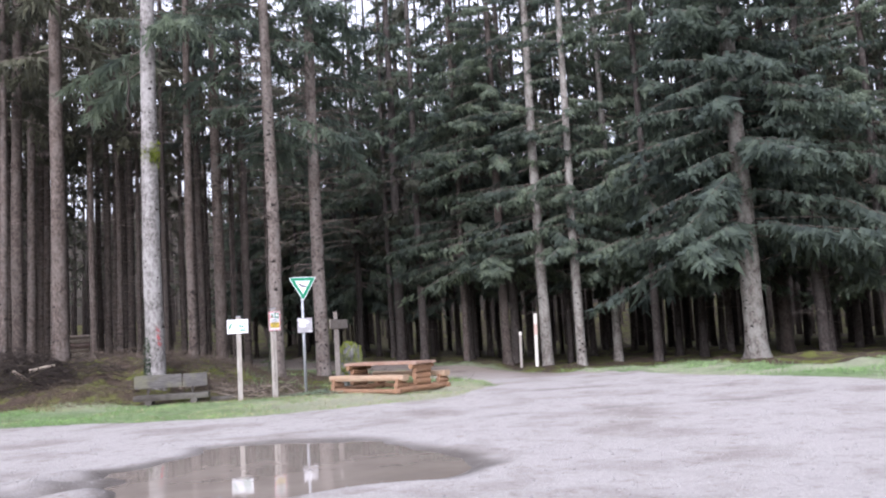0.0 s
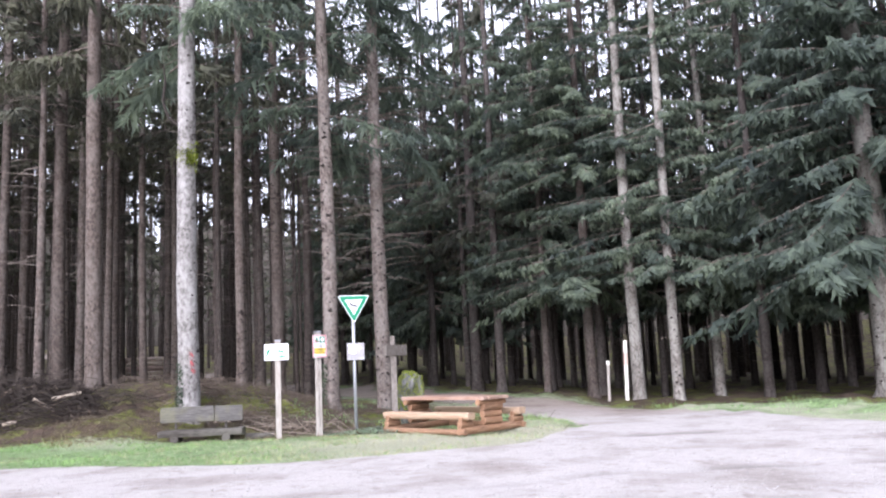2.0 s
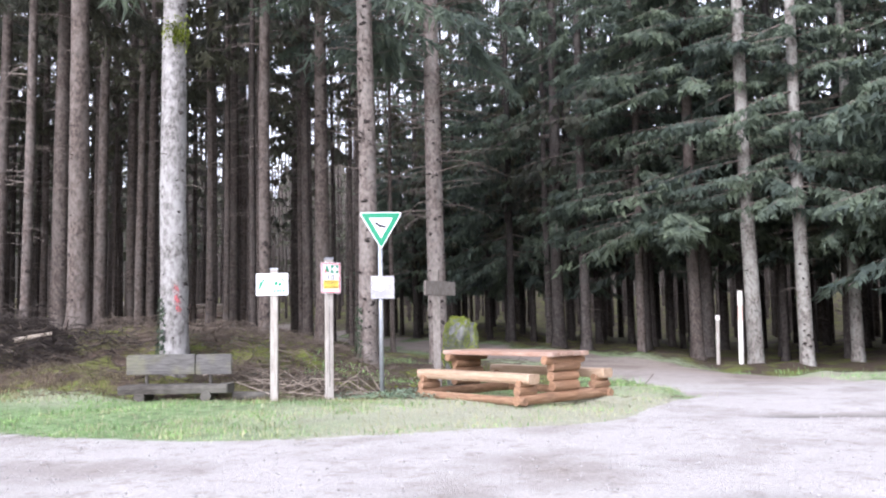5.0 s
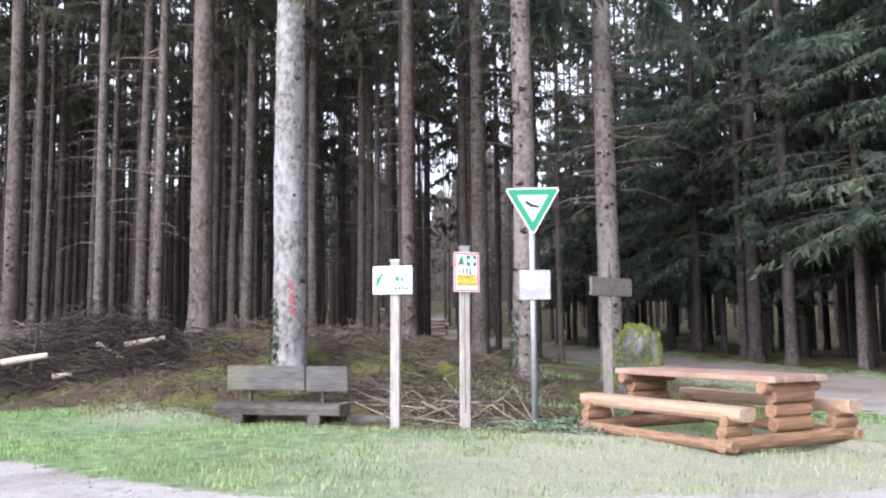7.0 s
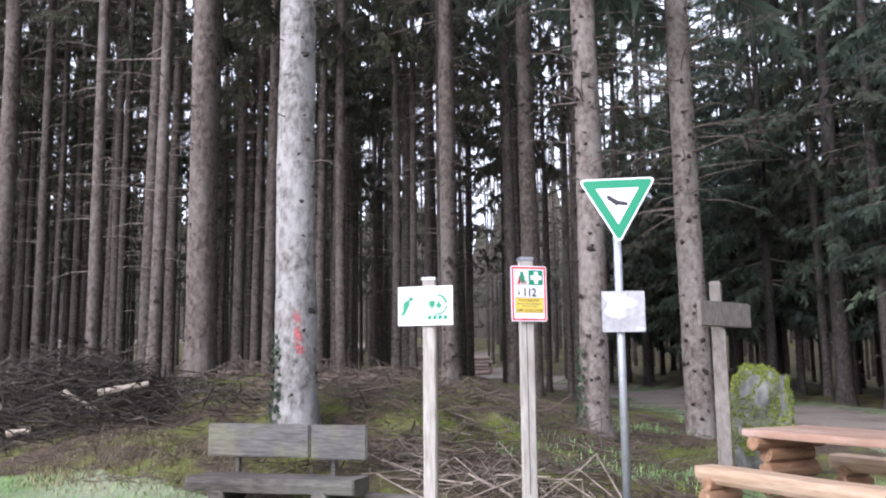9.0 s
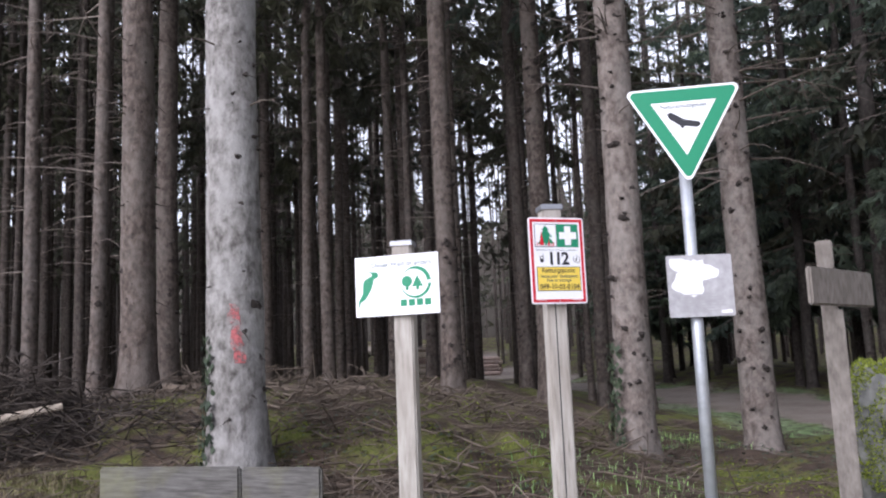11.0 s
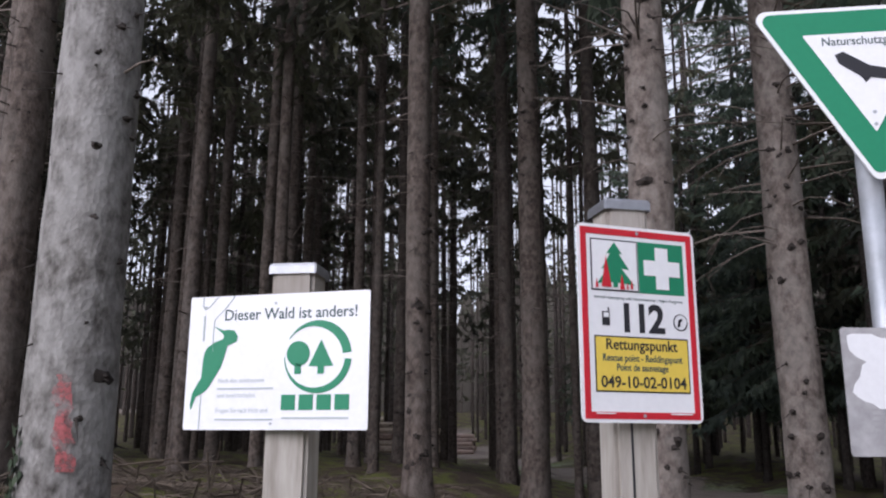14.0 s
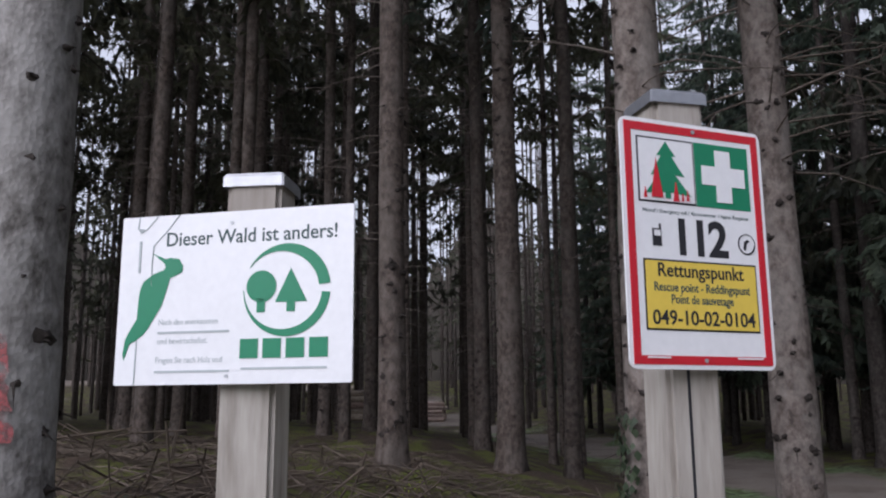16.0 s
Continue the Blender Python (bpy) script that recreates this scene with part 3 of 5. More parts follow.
def fronds(rng, roots, ways, lengths, sag, twigs, width, hang, short=1.0):
    """Needle sprays: for each limb, side twigs on both sides that hang down, each a tapered kite with small kites along it."""
    n = len(roots)
    T = np.linspace(0.14, 1.0, twigs)
    side = np.where(np.arange(twigs) % 2 == 0, 1.0, -1.0)
    L = lengths[:, None]
    jit = rng.uniform(-0.04, 0.04, (n, twigs))
    t = np.clip(T[None] + jit, 0.08, 1.0)
    up = np.array((0, 0, 1.0))
    lat = np.cross(ways, up)
    lat /= np.linalg.norm(lat, axis=1)[:, None] + 1e-9
    base = roots[:, None] + ways[:, None] * (L * t)[..., None] + up * (L * (-sag[:, None] * t ** 1.6 + 0.22 * sag[:, None] * t ** 4))[..., None]
    ln = short * L * (0.10 + 0.22 * np.sin(np.pi * np.clip(t * 0.82 + 0.12, 0, 1))) * rng.uniform(0.7, 1.3, (n, twigs))
    spread = rng.uniform(0.45, 1.0, (n, twigs)) * side[None]
    d = ways[:, None] * rng.uniform(0.45, 0.8, (n, twigs))[..., None] + lat[:, None] * spread[..., None] - up * (hang * rng.uniform(0.4, 1.3, (n, twigs)))[..., None]
    d[:, -1] = ways - up * 0.25
    d /= np.linalg.norm(d, axis=2)[..., None]
    base, d, ln = base.reshape(-1, 3), d.reshape(-1, 3), ln.ravel()
    m = len(base)
    # sprays lie like shingles, turned outwards and up
    rnd = np.repeat(ways, twigs, axis=0) * 0.8 + up * 0.55 + rng.normal(size=(m, 3)) * 0.45
    w1 = np.cross(d, rnd)
    w1 /= np.linalg.norm(w1, axis=1)[:, None] + 1e-9
    V, F = [], []

    def kite(o, way, length, wide, across):
        k = np.stack([o - across * wide[:, None] * 0.6, o + across * wide[:, None] * 0.6, o + way * length[:, None]], 1)
        s = sum(len(v) for v in V)
        V.append(k.reshape(-1, 3))
        F.append(np.arange(s, s + 3 * len(o)).reshape(-1, 3))

    kite(base, d, ln * 0.85, ln * width * 0.6, w1)
    w2 = np.cross(d, w1)
    for j, f in enumerate((0.10, 0.32, 0.56)):
        o = base + d * (ln * f)[:, None]
        for s in (1, -1):
            e = d * 0.55 + (w1 * math.cos(j * 0.9) + w2 * math.sin(j * 0.9)) * s * 0.75 - up * 0.45
            e /= np.linalg.norm(e, axis=1)[:, None]
            kite(o, e, ln * (0.50 - 0.06 * j) * rng.uniform(0.6, 1.3, m), ln * width * 0.52, np.cross(e, rnd) / (np.linalg.norm(np.cross(e, rnd), axis=1)[:, None] + 1e-9))
    return np.concatenate(V), np.concatenate(F)


def crown_mesh(seed, low, height, reach, limbs, material, twigs=26, width=0.15, hang=1.1, short=1.0, gather=1.3):
    rng = np.random.default_rng(seed)
    u = rng.random(limbs) ** gather
    z = low + (height - low) * u
    a = rng.uniform(0, 2 * math.pi, limbs)
    ln = reach * (1 - u) ** 0.75 * rng.uniform(0.55, 1.15, limbs) + 0.35
    tilt = np.where(u > 0.7, 0.25, -0.02) + rng.uniform(-0.12, 0.12, limbs)
    ways = np.stack([np.cos(a), np.sin(a), tilt], 1)
    ways /= np.linalg.norm(ways, axis=1)[:, None]
    roots = np.stack([np.cos(a) * 0.08, np.sin(a) * 0.08, z], 1)
    sag = rng.uniform(0.12, 0.42, limbs) * (1.1 - 0.6 * u)
    V, F = fronds(rng, roots, ways, ln, sag, twigs, width, hang, short)
    # the woody limbs
    paths = []
    for i in range(limbs):
        pts = [roots[i] + ways[i] * ln[i] * t + np.array((0, 0, ln[i] * (-sag[i] * t ** 1.6 + 0.22 * sag[i] * t ** 4))) for t in (0, 0.4, 0.8)]
        paths.append([(p, 0.016 * f * (0.5 + ln[i] / 3)) for p, f in zip(pts, (1.2, 0.8, 0.35))])
    V2, F2 = tubes(paths, 3)
    F2 = np.array([t for a, b, c, d in F2 for t in ((a, b, c), (a, c, d)) if len(set(t)) == 3]) + len(V)
    me = sheet("crown", np.concatenate([V, np.array(V2)]), np.concatenate([F, F2]), material)
    me.materials.append(DEADWOOD)
    slots = np.zeros(len(me.polygons), np.int32)
    slots[-len(F2):] = 1
    me.polygons.foreach_set("material_index", slots)
    return me


def spruce(x, y, meshes, turn, label, group, size=1.0):
    t = thing("spruce_tree", pose(x, y, land_at(x, y), 0, 0, turn) @ Matrix.Scale(size, 4), label, "tree", group)
    for me in meshes:
        ob = new(me.name.split(".")[0], me)
        ob.parent = t
        if me.name.startswith(("knotwood", "dry_brushwood")):
            tagged(ob, kind="stuff")
    return t

# ---- the trees that stand out, one by one ----
def own_tree(seed, x, y, r0, material, label, group, low, reach, limbs, needles, stubs=90, dead=26, dead_low=1.8, height=28.0, lean=0.0, dead_reach=1.1, sides=14, leafage=(22, 0.18, 1.1, 1.0, 0.9), knots=1.15):
    meshes = [trunk_mesh(seed, r0, height, material, sides, 0.025, 0.3, lean), stubs_mesh(seed + 1, r0, height, stubs, 8.5, lean, knots, 9)]
    if dead:
        meshes.append(dead_mesh(seed + 2, r0, height, dead, dead_low, low + 3.0, dead_reach, lean))
    if limbs:
        meshes.append(crown_mesh(seed + 3, low, height, reach, limbs, needles, *leafage))
    return spruce(x, y, meshes, 0, label, group)


WEST, EAST = "spruces behind the signs", "spruces across the lot"
pale_tree = own_tree(11, -7.57, 21.88, 0.245, BARK_GREY, "thick pale grey spruce with a red paint mark", WEST, 8.2, 2.6, 95, NEEDLE, 200, 34, 2.6, knots=0.9)
own_tree(21, -8.75, 32.6, 0.235, BARK_BROWN_SHADE, "brown spruce trunk with dry twig stubs", WEST, 8.4, 2.8, 80, NEEDLE, 180, 30)
own_tree(31, -5.24, 25.8, 0.215, BARK_BROWN, "tall brown-grey spruce with rough knots and ivy at its foot", WEST, 7.6, 3.2, 100, NEEDLE, 230, 90, 2.6, dead_reach=1.9)
own_tree(41, -4.25, 28.3, 0.235, BARK_BROWN, "brown-grey spruce with long dry branches near the road", WEST, 7.6, 3.2, 100, NEEDLE, 200, 150, 3.0, dead_reach=2.6)
own_tree(51, -10.98, 23.95, 0.22, BARK_BROWN_SHADE, "stout brown spruce deeper in the stand", WEST, 8.2, 2.9, 60, NEEDLE_SHADE, 110, 14)
own_tree(61, -13.9, 27.4, 0.20, BARK_BROWN_SHADE, "brown spruce deeper in the stand", WEST, 8.2, 2.7, 60, NEEDLE_SHADE, 80, 20)
own_tree(71, -12.95, 30.9, 0.13, BARK_BROWN_SHADE, "thin brown spruce deeper in the stand", WEST, 8.2, 2.3, 60, NEEDLE_SHADE, 60, 26)
own_tree(81, -8.15, 27.1, 0.15, BARK_BROWN_SHADE, "slim brown spruce beside a fallen log", WEST, 8.2, 2.4, 60, NEEDLE_SHADE, 60, 26)
own_tree(91, -18.2, 25.7, 0.21, BARK_BROWN_SHADE, "brown spruce at the edge of the brushwood", WEST, 7.0, 2.8, 60, NEEDLE_SHADE, 60, 24)
BUSHY = (23, 0.32, 1.0, 0.66)
own_tree(121, 10.6, 29.7, 0.38, BARK_PALE, "thick pale spruce with low green boughs by the grass verge", EAST, 4.3, 5.0, 260, NEEDLE, 80, 30, 2.0, 27.0, leafage=BUSHY)
own_tree(131, 3.95, 35.2, 0.24, BARK_PALE, "pale mossy spruce trunk behind the marker post", EAST, 4.8, 3.2, 135, NEEDLE, 60, 40, leafage=BUSHY)
own_tree(141, 5.25, 34.2, 0.20, BARK_PALE, "pale slim spruce by the forest edge", EAST, 4.8, 3.0, 135, NEEDLE, 60, 40, leafage=BUSHY)
own_tree(151, 7.2, 36.6, 0.19, BARK_PALE, "pale slim spruce by the forest edge", EAST, 4.4, 3.2, 140, NEEDLE, 60, 40, leafage=BUSHY)
own_tree(161, 2.45, 37.0, 0.21, BARK_FAR_SHADE, "brown spruce by the bend of the road", EAST, 4.4, 3.7, 160, NEEDLE, 50, 40, leafage=BUSHY)
own_tree(171, 0.75, 38.6, 0.15, BARK_FAR_SHADE, "slim brown spruce by the bend of the road", EAST, 4.2, 3.7, 160, NEEDLE, 40, 40, leafage=BUSHY)
own_tree(181, 13.9, 35.2, 0.25, BARK_FAR_SHADE, "brown spruce behind the thick pale one", EAST, 4.4, 3.8, 140, NEEDLE, 40, 40, leafage=BUSHY)

# the red mark that foresters sprayed on the pale trunk
def trunk_mark(parent, r0, height, z0, z1, mid, half):
    rng = random.Random(5)
    bm = bmesh.new()
    rows = []
    for i in range(15):
        z = z0 + (z1 - z0) * i / 14
        w = half * (0.55 + 0.5 * rng.random())
        s = mid + rng.uniform(-0.05, 0.05) - 0.012 * (i - 7)
        r = float(trunk_radius(r0, z, height)) * 1.045 + 0.007
        rows.append([bm.verts.new((r * math.cos(s + w * k), r * math.sin(s + w * k), z)) for k in (-1, -0.4, 0.3, 1)])
    for a, b in zip(rows, rows[1:]):
        for k in range(3):
            bm.faces.new((a[k], a[k + 1], b[k + 1], b[k]))
    part("paint_mark", bm, MARK, parent, "faded red sprayed stripe")


def pale_tree_details(parent, r0, height):
    """A crooked dead branch high up and a cushion of moss below it."""
    hook = [(-0.14, -0.12, 6.7, 0.040), (-0.38, -0.20, 6.9, 0.036), (-0.50, -0.24, 7.3, 0.032), (-0.44, -0.24, 7.75, 0.026), (-0.48, -0.24, 8.2, 0.012)]
    V, F = tubes([[(np.array(q[:3]), q[3]) for q in hook]], 6)
    F = F[:-1]
    ob = new("dead_branch", sheet("dead_branch", V, F, KNOT, True))
    ob.parent = parent
    r = np.random.default_rng(8)
    V, F = [], []
    for _ in range(900):
        z, a = 5.95 + r.normal() * 0.13, radians(-80) + r.normal() * 0.75
        q = float(trunk_radius(r0, z, height)) * 1.03
        n = np.array((math.cos(a), math.sin(a), 0.0))
        u = np.cross(n, r.normal(size=3)) * r.uniform(0.012, 0.03)
        o = n * q + np.array((0, 0, z))
        k = len(V)
        V += [o - u, o + u, o + n * r.uniform(0.01, 0.05) + r.normal(size=3) * 0.015]
        F.append((k, k + 1, k + 2))
    ob = new("moss", sheet("moss", V, F, MOSS))
    ob.parent = parent
    tagged(ob, "yellow-green moss cushion", kind="stuff")


pale_tree_details(pale_tree, 0.245, 28.0)
trunk_mark(pale_tree, 0.245, 28.0, 0.97, 1.46, radians(-52), 0.21)

# ---- the stand: trunks, dry twigs and crowns by a few patterns ----
def pattern(seed, r0, low, reach, limbs, needles, material, height, dead, dead_low=1.6, twigs=12, width=0.2, short=1.0, dead_reach=1.2, gather=1.3):
    return [trunk_mesh(seed, r0, height, material, 9, 0.02, 0.8), stubs_mesh(seed + 1, r0, height, 26, 6.0, 0.0, 1.1, 4),
            dead_mesh(seed + 2, r0, height, dead, dead_low, low + 2.5, dead_reach), crown_mesh(seed + 3, low, height, reach, limbs, needles, twigs, width, 1.1, short, gather)]


INNER = [pattern(1000 + 10 * i, r * 0.92, low + 0.4, 2.9, 33, NEEDLE_SHADE, BARK_FAR_SHADE, h + 6, 44, 1.3, 10, 0.38, 0.9, 1.8, 1.0) for i, (r, low, h) in
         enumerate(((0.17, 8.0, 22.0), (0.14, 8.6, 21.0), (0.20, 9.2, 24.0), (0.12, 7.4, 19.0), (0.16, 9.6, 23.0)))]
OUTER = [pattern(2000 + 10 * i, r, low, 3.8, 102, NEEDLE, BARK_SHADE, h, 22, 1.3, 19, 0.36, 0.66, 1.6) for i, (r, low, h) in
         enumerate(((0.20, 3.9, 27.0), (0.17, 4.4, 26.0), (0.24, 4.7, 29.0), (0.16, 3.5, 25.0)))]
DENSE = [pattern(3000 + 10 * i, r, low, 3.0, 46, NEEDLE_SHADE, BARK_SHADE, h + 6, 42, 1.2, 10, 0.46, 0.9, 1.6) for i, (r, low, h) in
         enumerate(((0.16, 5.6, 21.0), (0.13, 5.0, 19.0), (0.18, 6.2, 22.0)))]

rng = random.Random(77)
taken = [(o.location.x, o.location.y) for o in scene.objects if o.name.startswith("spruce_tree")]


def free(x, y, gap):
    return all((x - a) ** 2 + (y - b) ** 2 > gap * gap for a, b in taken)


spots = []
GAP = (-0.721, 0.693)
# trees that close the view down the road
for x, y, kind in ((-14.7, 64.4, "edge"), (-16.5, 69.5, "edge"), (-12.4, 59.2, "edge"), (-9.7, 38.3, "west")):
    taken.append((x, y))
    spots.append((x, y, kind))
# the far side of the road and the right hand of the lot, with boughs down to head height and a half
for k in range(4000):
    if len([s for s in spots if s[2] == "edge"]) >= 58:
        break
    side = rng.random()
    if side < 0.5:
        i = rng.randint(2, 6)
        f = rng.random()
        (ax, ay), (bx, by) = ROAD[i], ROAD[i + 1]
        n = math.hypot(bx - ax, by - ay)
        off = rng.uniform(3.5, 9.0)
        x, y = ax + (bx - ax) * f + (by - ay) / n * off, ay + (by - ay) * f - (bx - ax) / n * off
    else:
        x = rng.uniform(7.5, 34)
        y = 33.5 - (x - 7.5) * 0.45 + rng.uniform(0, 7)
    if y < 95 and road_gap(x, y) > 3.4 and y > 36 - (x - 7.5) * 0.45 - 3 and free(x, y, 2.5):
        taken.append((x, y))
        spots.append((x, y, "edge"))
for k in range(26000):
    x, y = rng.uniform(-62, 48), rng.uniform(22.5, 108)
    g = float(road_gap(np.array(x), np.array(y)))
    if g < 3.6 or x > 1.0 and y < 36 - (x - 7.5) * 0.45:
        continue
    west = any(ay <= y < by and x < ax + (bx - ax) * (y - ay) / (by - ay) for (ax, ay), (bx, by) in zip(ROAD, ROAD[1:]))
    if west and (y < 24.5 + max(0, x + 9.5) * 1.5 or x > -9.0 and y < 34 or x > -11.8 and y < 31):
        continue
    # a lane down which the stacked logs show
    if west and abs((x + 4.0) * 0.915 + (y - 18.9) * 0.402) < 0.7 and y < 72:
        continue
    # trees left out along one camera sight line beside the pale tree
    if west and abs((x + 4.0) * GAP[1] - (y - 18.8) * GAP[0]) < 1.1 and y < 62:
        continue
    # and one for the pile deep in the wood
    if west and abs(x * 0.917 + (y - 0.5) * 0.40) < 0.9 and y < 60:
        continue
    if free(x, y, (1.8 if west else 2.15) if y < 60 else 2.6):
        taken.append((x, y))
        spots.append((x, y, "west" if west else "east"))
# unseen trees, added beside and behind the walker so that the clearing is closed
for k in range(1500):
    x, y = rng.uniform(-58, 58), rng.uniform(-40, 26)
    if abs(x) > 33 - 0.1 * y and free(x, y, 3.6) and len([s for s in spots if s[2] == "around"]) < 130:
        taken.append((x, y))
        spots.append((x, y, "around"))

for k in range(1600):
    a, q = radians(rng.uniform(2, 172)), rng.uniform(74, 118)
    x, y = -5 + q * math.cos(a), 18 + q * math.sin(a)
    if free(x, y, 2.2) and road_gap(x, y) > 3 and len([s for s in spots if s[2] == "rim"]) < 330:
        taken.append((x, y))
        spots.append((x, y, "rim"))
near = sorted((s for s in spots if s[2] != "around"), key=lambda s: math.hypot(s[0] + 3, s[1] - 18) - (14 if s[2] == "edge" else 0))
singles, rest = near[:250], near[250:]
KINDS = {"edge": (OUTER, "spruce with drooping green boughs at the forest edge", EAST), "west": (INNER, "bare-stemmed brown spruce in the dense stand", WEST),
         "east": (DENSE, "spruce in the stand across the road, shade put into its colours", EAST)}
for x, y, kind in singles:
    patterns, label, group = KINDS[kind]
    spruce(x, y, rng.choice(patterns), rng.uniform(0, 360), label, group, rng.uniform(0.85, 1.15))


def woods(name, places, label):
    """Stems and coarse crowns, joined: woods that nobody could count."""
    g = np.random.default_rng(9)
    paths, V, F, count = [], [], [], 0
    for x, y, kind in places:
        z, h, r = land_at(x, y), g.uniform(23, 30), g.uniform(0.1, 0.2)
        paths.append([(np.array((x, y, z - 0.2)), r * 1.2), (np.array((x, y, z + 3)), r), (np.array((x + g.uniform(-0.3, 0.3), y, z + h)), 0.03)])
        low = {"edge": 4.2, "east": 4.6, "west": 6.0, "around": 3.0, "rim": 0.3}[kind]
        n = {"around": 10, "rim": 10, "west": 23}.get(kind, 16)
        u = g.random(n) ** 0.85
        a = g.uniform(0, 6.283, n)
        ways = np.stack([np.cos(a), np.sin(a), g.uniform(-0.1, 0.2, n)], 1)
        ways /= np.linalg.norm(ways, axis=1)[:, None]
        v, f = fronds(g, np.stack([np.full(n, x), np.full(n, y), z + low + (h - low) * u], 1), ways, 2.9 * (1 - u) ** 0.7 + 0.4, g.uniform(0.1, 0.4, n), 5, 0.8 if kind == "rim" else 0.42, 0.8)
        keep = np.arange(len(f)) % 3 != 2
        V.append(v)
        F.append(f[keep] + count)
        count += len(v)
    v2, f2 = tubes(paths, 6)
    f2 = [t for q in f2 for t in ((q[0], q[1], q[2]), (q[0], q[2], q[3])) if len(set(t)) == 3]
    # both materials carry the stand's shade in their colour
    me = sheet(name, np.concatenate(V + [np.array(v2)]), np.concatenate(F + [np.array(f2) + count]), NEEDLE_SHADE)
    me.materials.append(BARK_FAR_SHADE)
    slots = np.zeros(len(me.polygons), np.int32)
    slots[-len(f2):] = 1
    me.polygons.foreach_set("material_index", slots)
    return tagged(new(name, me), label, "woods", kind="stuff")


def distance():
    """The dark mass of the woods at the end of sight, with a ragged top."""
    m, n, l, b = nodes_of("distant_woods")
    t = tex(n, l, "noise", 0.9, coords(n, l, (1, 1, 0.12)), 6.0, 0.7)
    r = ramp(n, [(0.35, (0.035, 0.030, 0.025)), (0.65, (0.085, 0.075, 0.062))])
    l.new(t.outputs[0], r.inputs[0])
    l.new(r.outputs[0], b.inputs["Base Color"])
    b.inputs["Roughness"].default_value = 1.0
    k = 900
    a = np.linspace(0, 2 * math.pi, k, endpoint=False)
    ring = np.stack([-5 + 124 * np.cos(a), 18 + 124 * np.sin(a)], 1)
    rise = 21 + 3.5 * np.sin(a * 37) + 3 * np.abs(np.sin(a * 143 + 2 * np.sin(a * 31))) + 2.5 * np.abs(np.sin(a * 311))
    V = np.concatenate([np.c_[ring, np.full(k, 0.0)], np.c_[ring, rise]])
    i = np.arange(k)
    F = np.stack([i, (i + 1) % k, (i + 1) % k + k, i + k], 1)
    tagged(new("backdrop", sheet("backdrop", V, F, m)), "dark distant spruce woods", "backdrop", kind="structure")


distance()
woods("far_woods", rest, "spruce woods in shade colours receding behind the nearer trunks")
woods("woods_around", [s for s in spots if s[2] == "around"], "unseen spruce woods added to close the clearing round the lot")


# ---- signs ----
def flat(name, points, material, parent, lift, thick=0.0012, label=""):
    """A flat shape in the sign's own plane: x right, y up, z towards the reader."""
    bm = bmesh.new()
    f = bm.faces.new([bm.verts.new((x, y, lift)) for x, y in points])
    if f.normal.z < 0:
        f.normal_flip()
    bm.normal_update()
    e = bmesh.ops.extrude_face_region(bm, geom=[f])
    bmesh.ops.translate(bm, vec=(0, 0, thick), verts=[v for v in e["geom"] if isinstance(v, bmesh.types.BMVert)])
    bmesh.ops.recalc_face_normals(bm, faces=bm.faces)
    bmesh.ops.triangulate(bm, faces=bm.faces)
    return part(name, bm, material, parent, label)


def rect(x0, y0, x1, y1):
    return [(x0, y0), (x1, y0), (x1, y1), (x0, y1)]


def rounded(w, h, r, steps=5):
    pts = []
    for cx, cy, a0 in ((w / 2 - r, h / 2 - r, 0), (-w / 2 + r, h / 2 - r, 90), (-w / 2 + r, -h / 2 + r, 180), (w / 2 - r, -h / 2 + r, 270)):
        pts += [(cx + r * math.cos(radians(a0 + 90 * k / steps)), cy + r * math.sin(radians(a0 + 90 * k / steps))) for k in range(steps + 1)]
    return pts


def disc(cx, cy, r, n=28):
    return [(cx + r * math.cos(2 * math.pi * k / n), cy + r * math.sin(2 * math.pi * k / n)) for k in range(n)]


def crescent(cx, cy, r, a0, a1, w, n=26):
    """A ring's stretch that swells to the width w and tapers to its start."""
    outer, inner = [], []
    for k in range(n + 1):
        f = k / n
        a = radians(a0 + (a1 - a0) * f)
        t = w * math.sin(min(1.0, f * 1.25 + 0.02) * math.pi * 0.5) ** 1.3 + 0.0006
        outer.append((cx + r * math.cos(a), cy + r * math.sin(a)))
        inner.append((cx + (r - t) * math.cos(a), cy + (r - t) * math.sin(a)))
    return outer + inner[::-1]


def words(text, x, y, size, material, parent, lift, align="LEFT", bold=0.0, squeeze=1.0, turn=0, spacing=1.0):
    """Lettering in the built-in font, as a thin mesh in the sign's plane."""
    cu = bpy.data.curves.new("lettering", "FONT")
    cu.body, cu.size, cu.align_x, cu.extrude, cu.offset, cu.resolution_u = text, size, align, 0.0004, bold, 3
    cu.space_character = spacing
    tmp = bpy.data.objects.new("lettering", cu)
    scene.collection.objects.link(tmp)
    bpy.context.view_layer.update()
    me = bpy.data.meshes.new_from_object(tmp.evaluated_get(bpy.context.evaluated_depsgraph_get()))
    bpy.data.objects.remove(tmp)
    me.transform(pose(x, y, lift, 0, 0, turn) @ Matrix.Diagonal((squeeze, 1, 1, 1)))
    me.materials.clear()
    me.materials.append(material)
    me.name = "lettering"
    ob = new("lettering", me)
    ob.parent = parent
    return ob


def chamfered_post(height, w, sink=0.3):
    bm = box(w, w, height + sink, w * 0.09, (0, 0, (height - sink) / 2), 2)
    for v in bm.verts:
        v.co.x += 0.004 * math.sin(v.co.z * 3.1)
    return bm


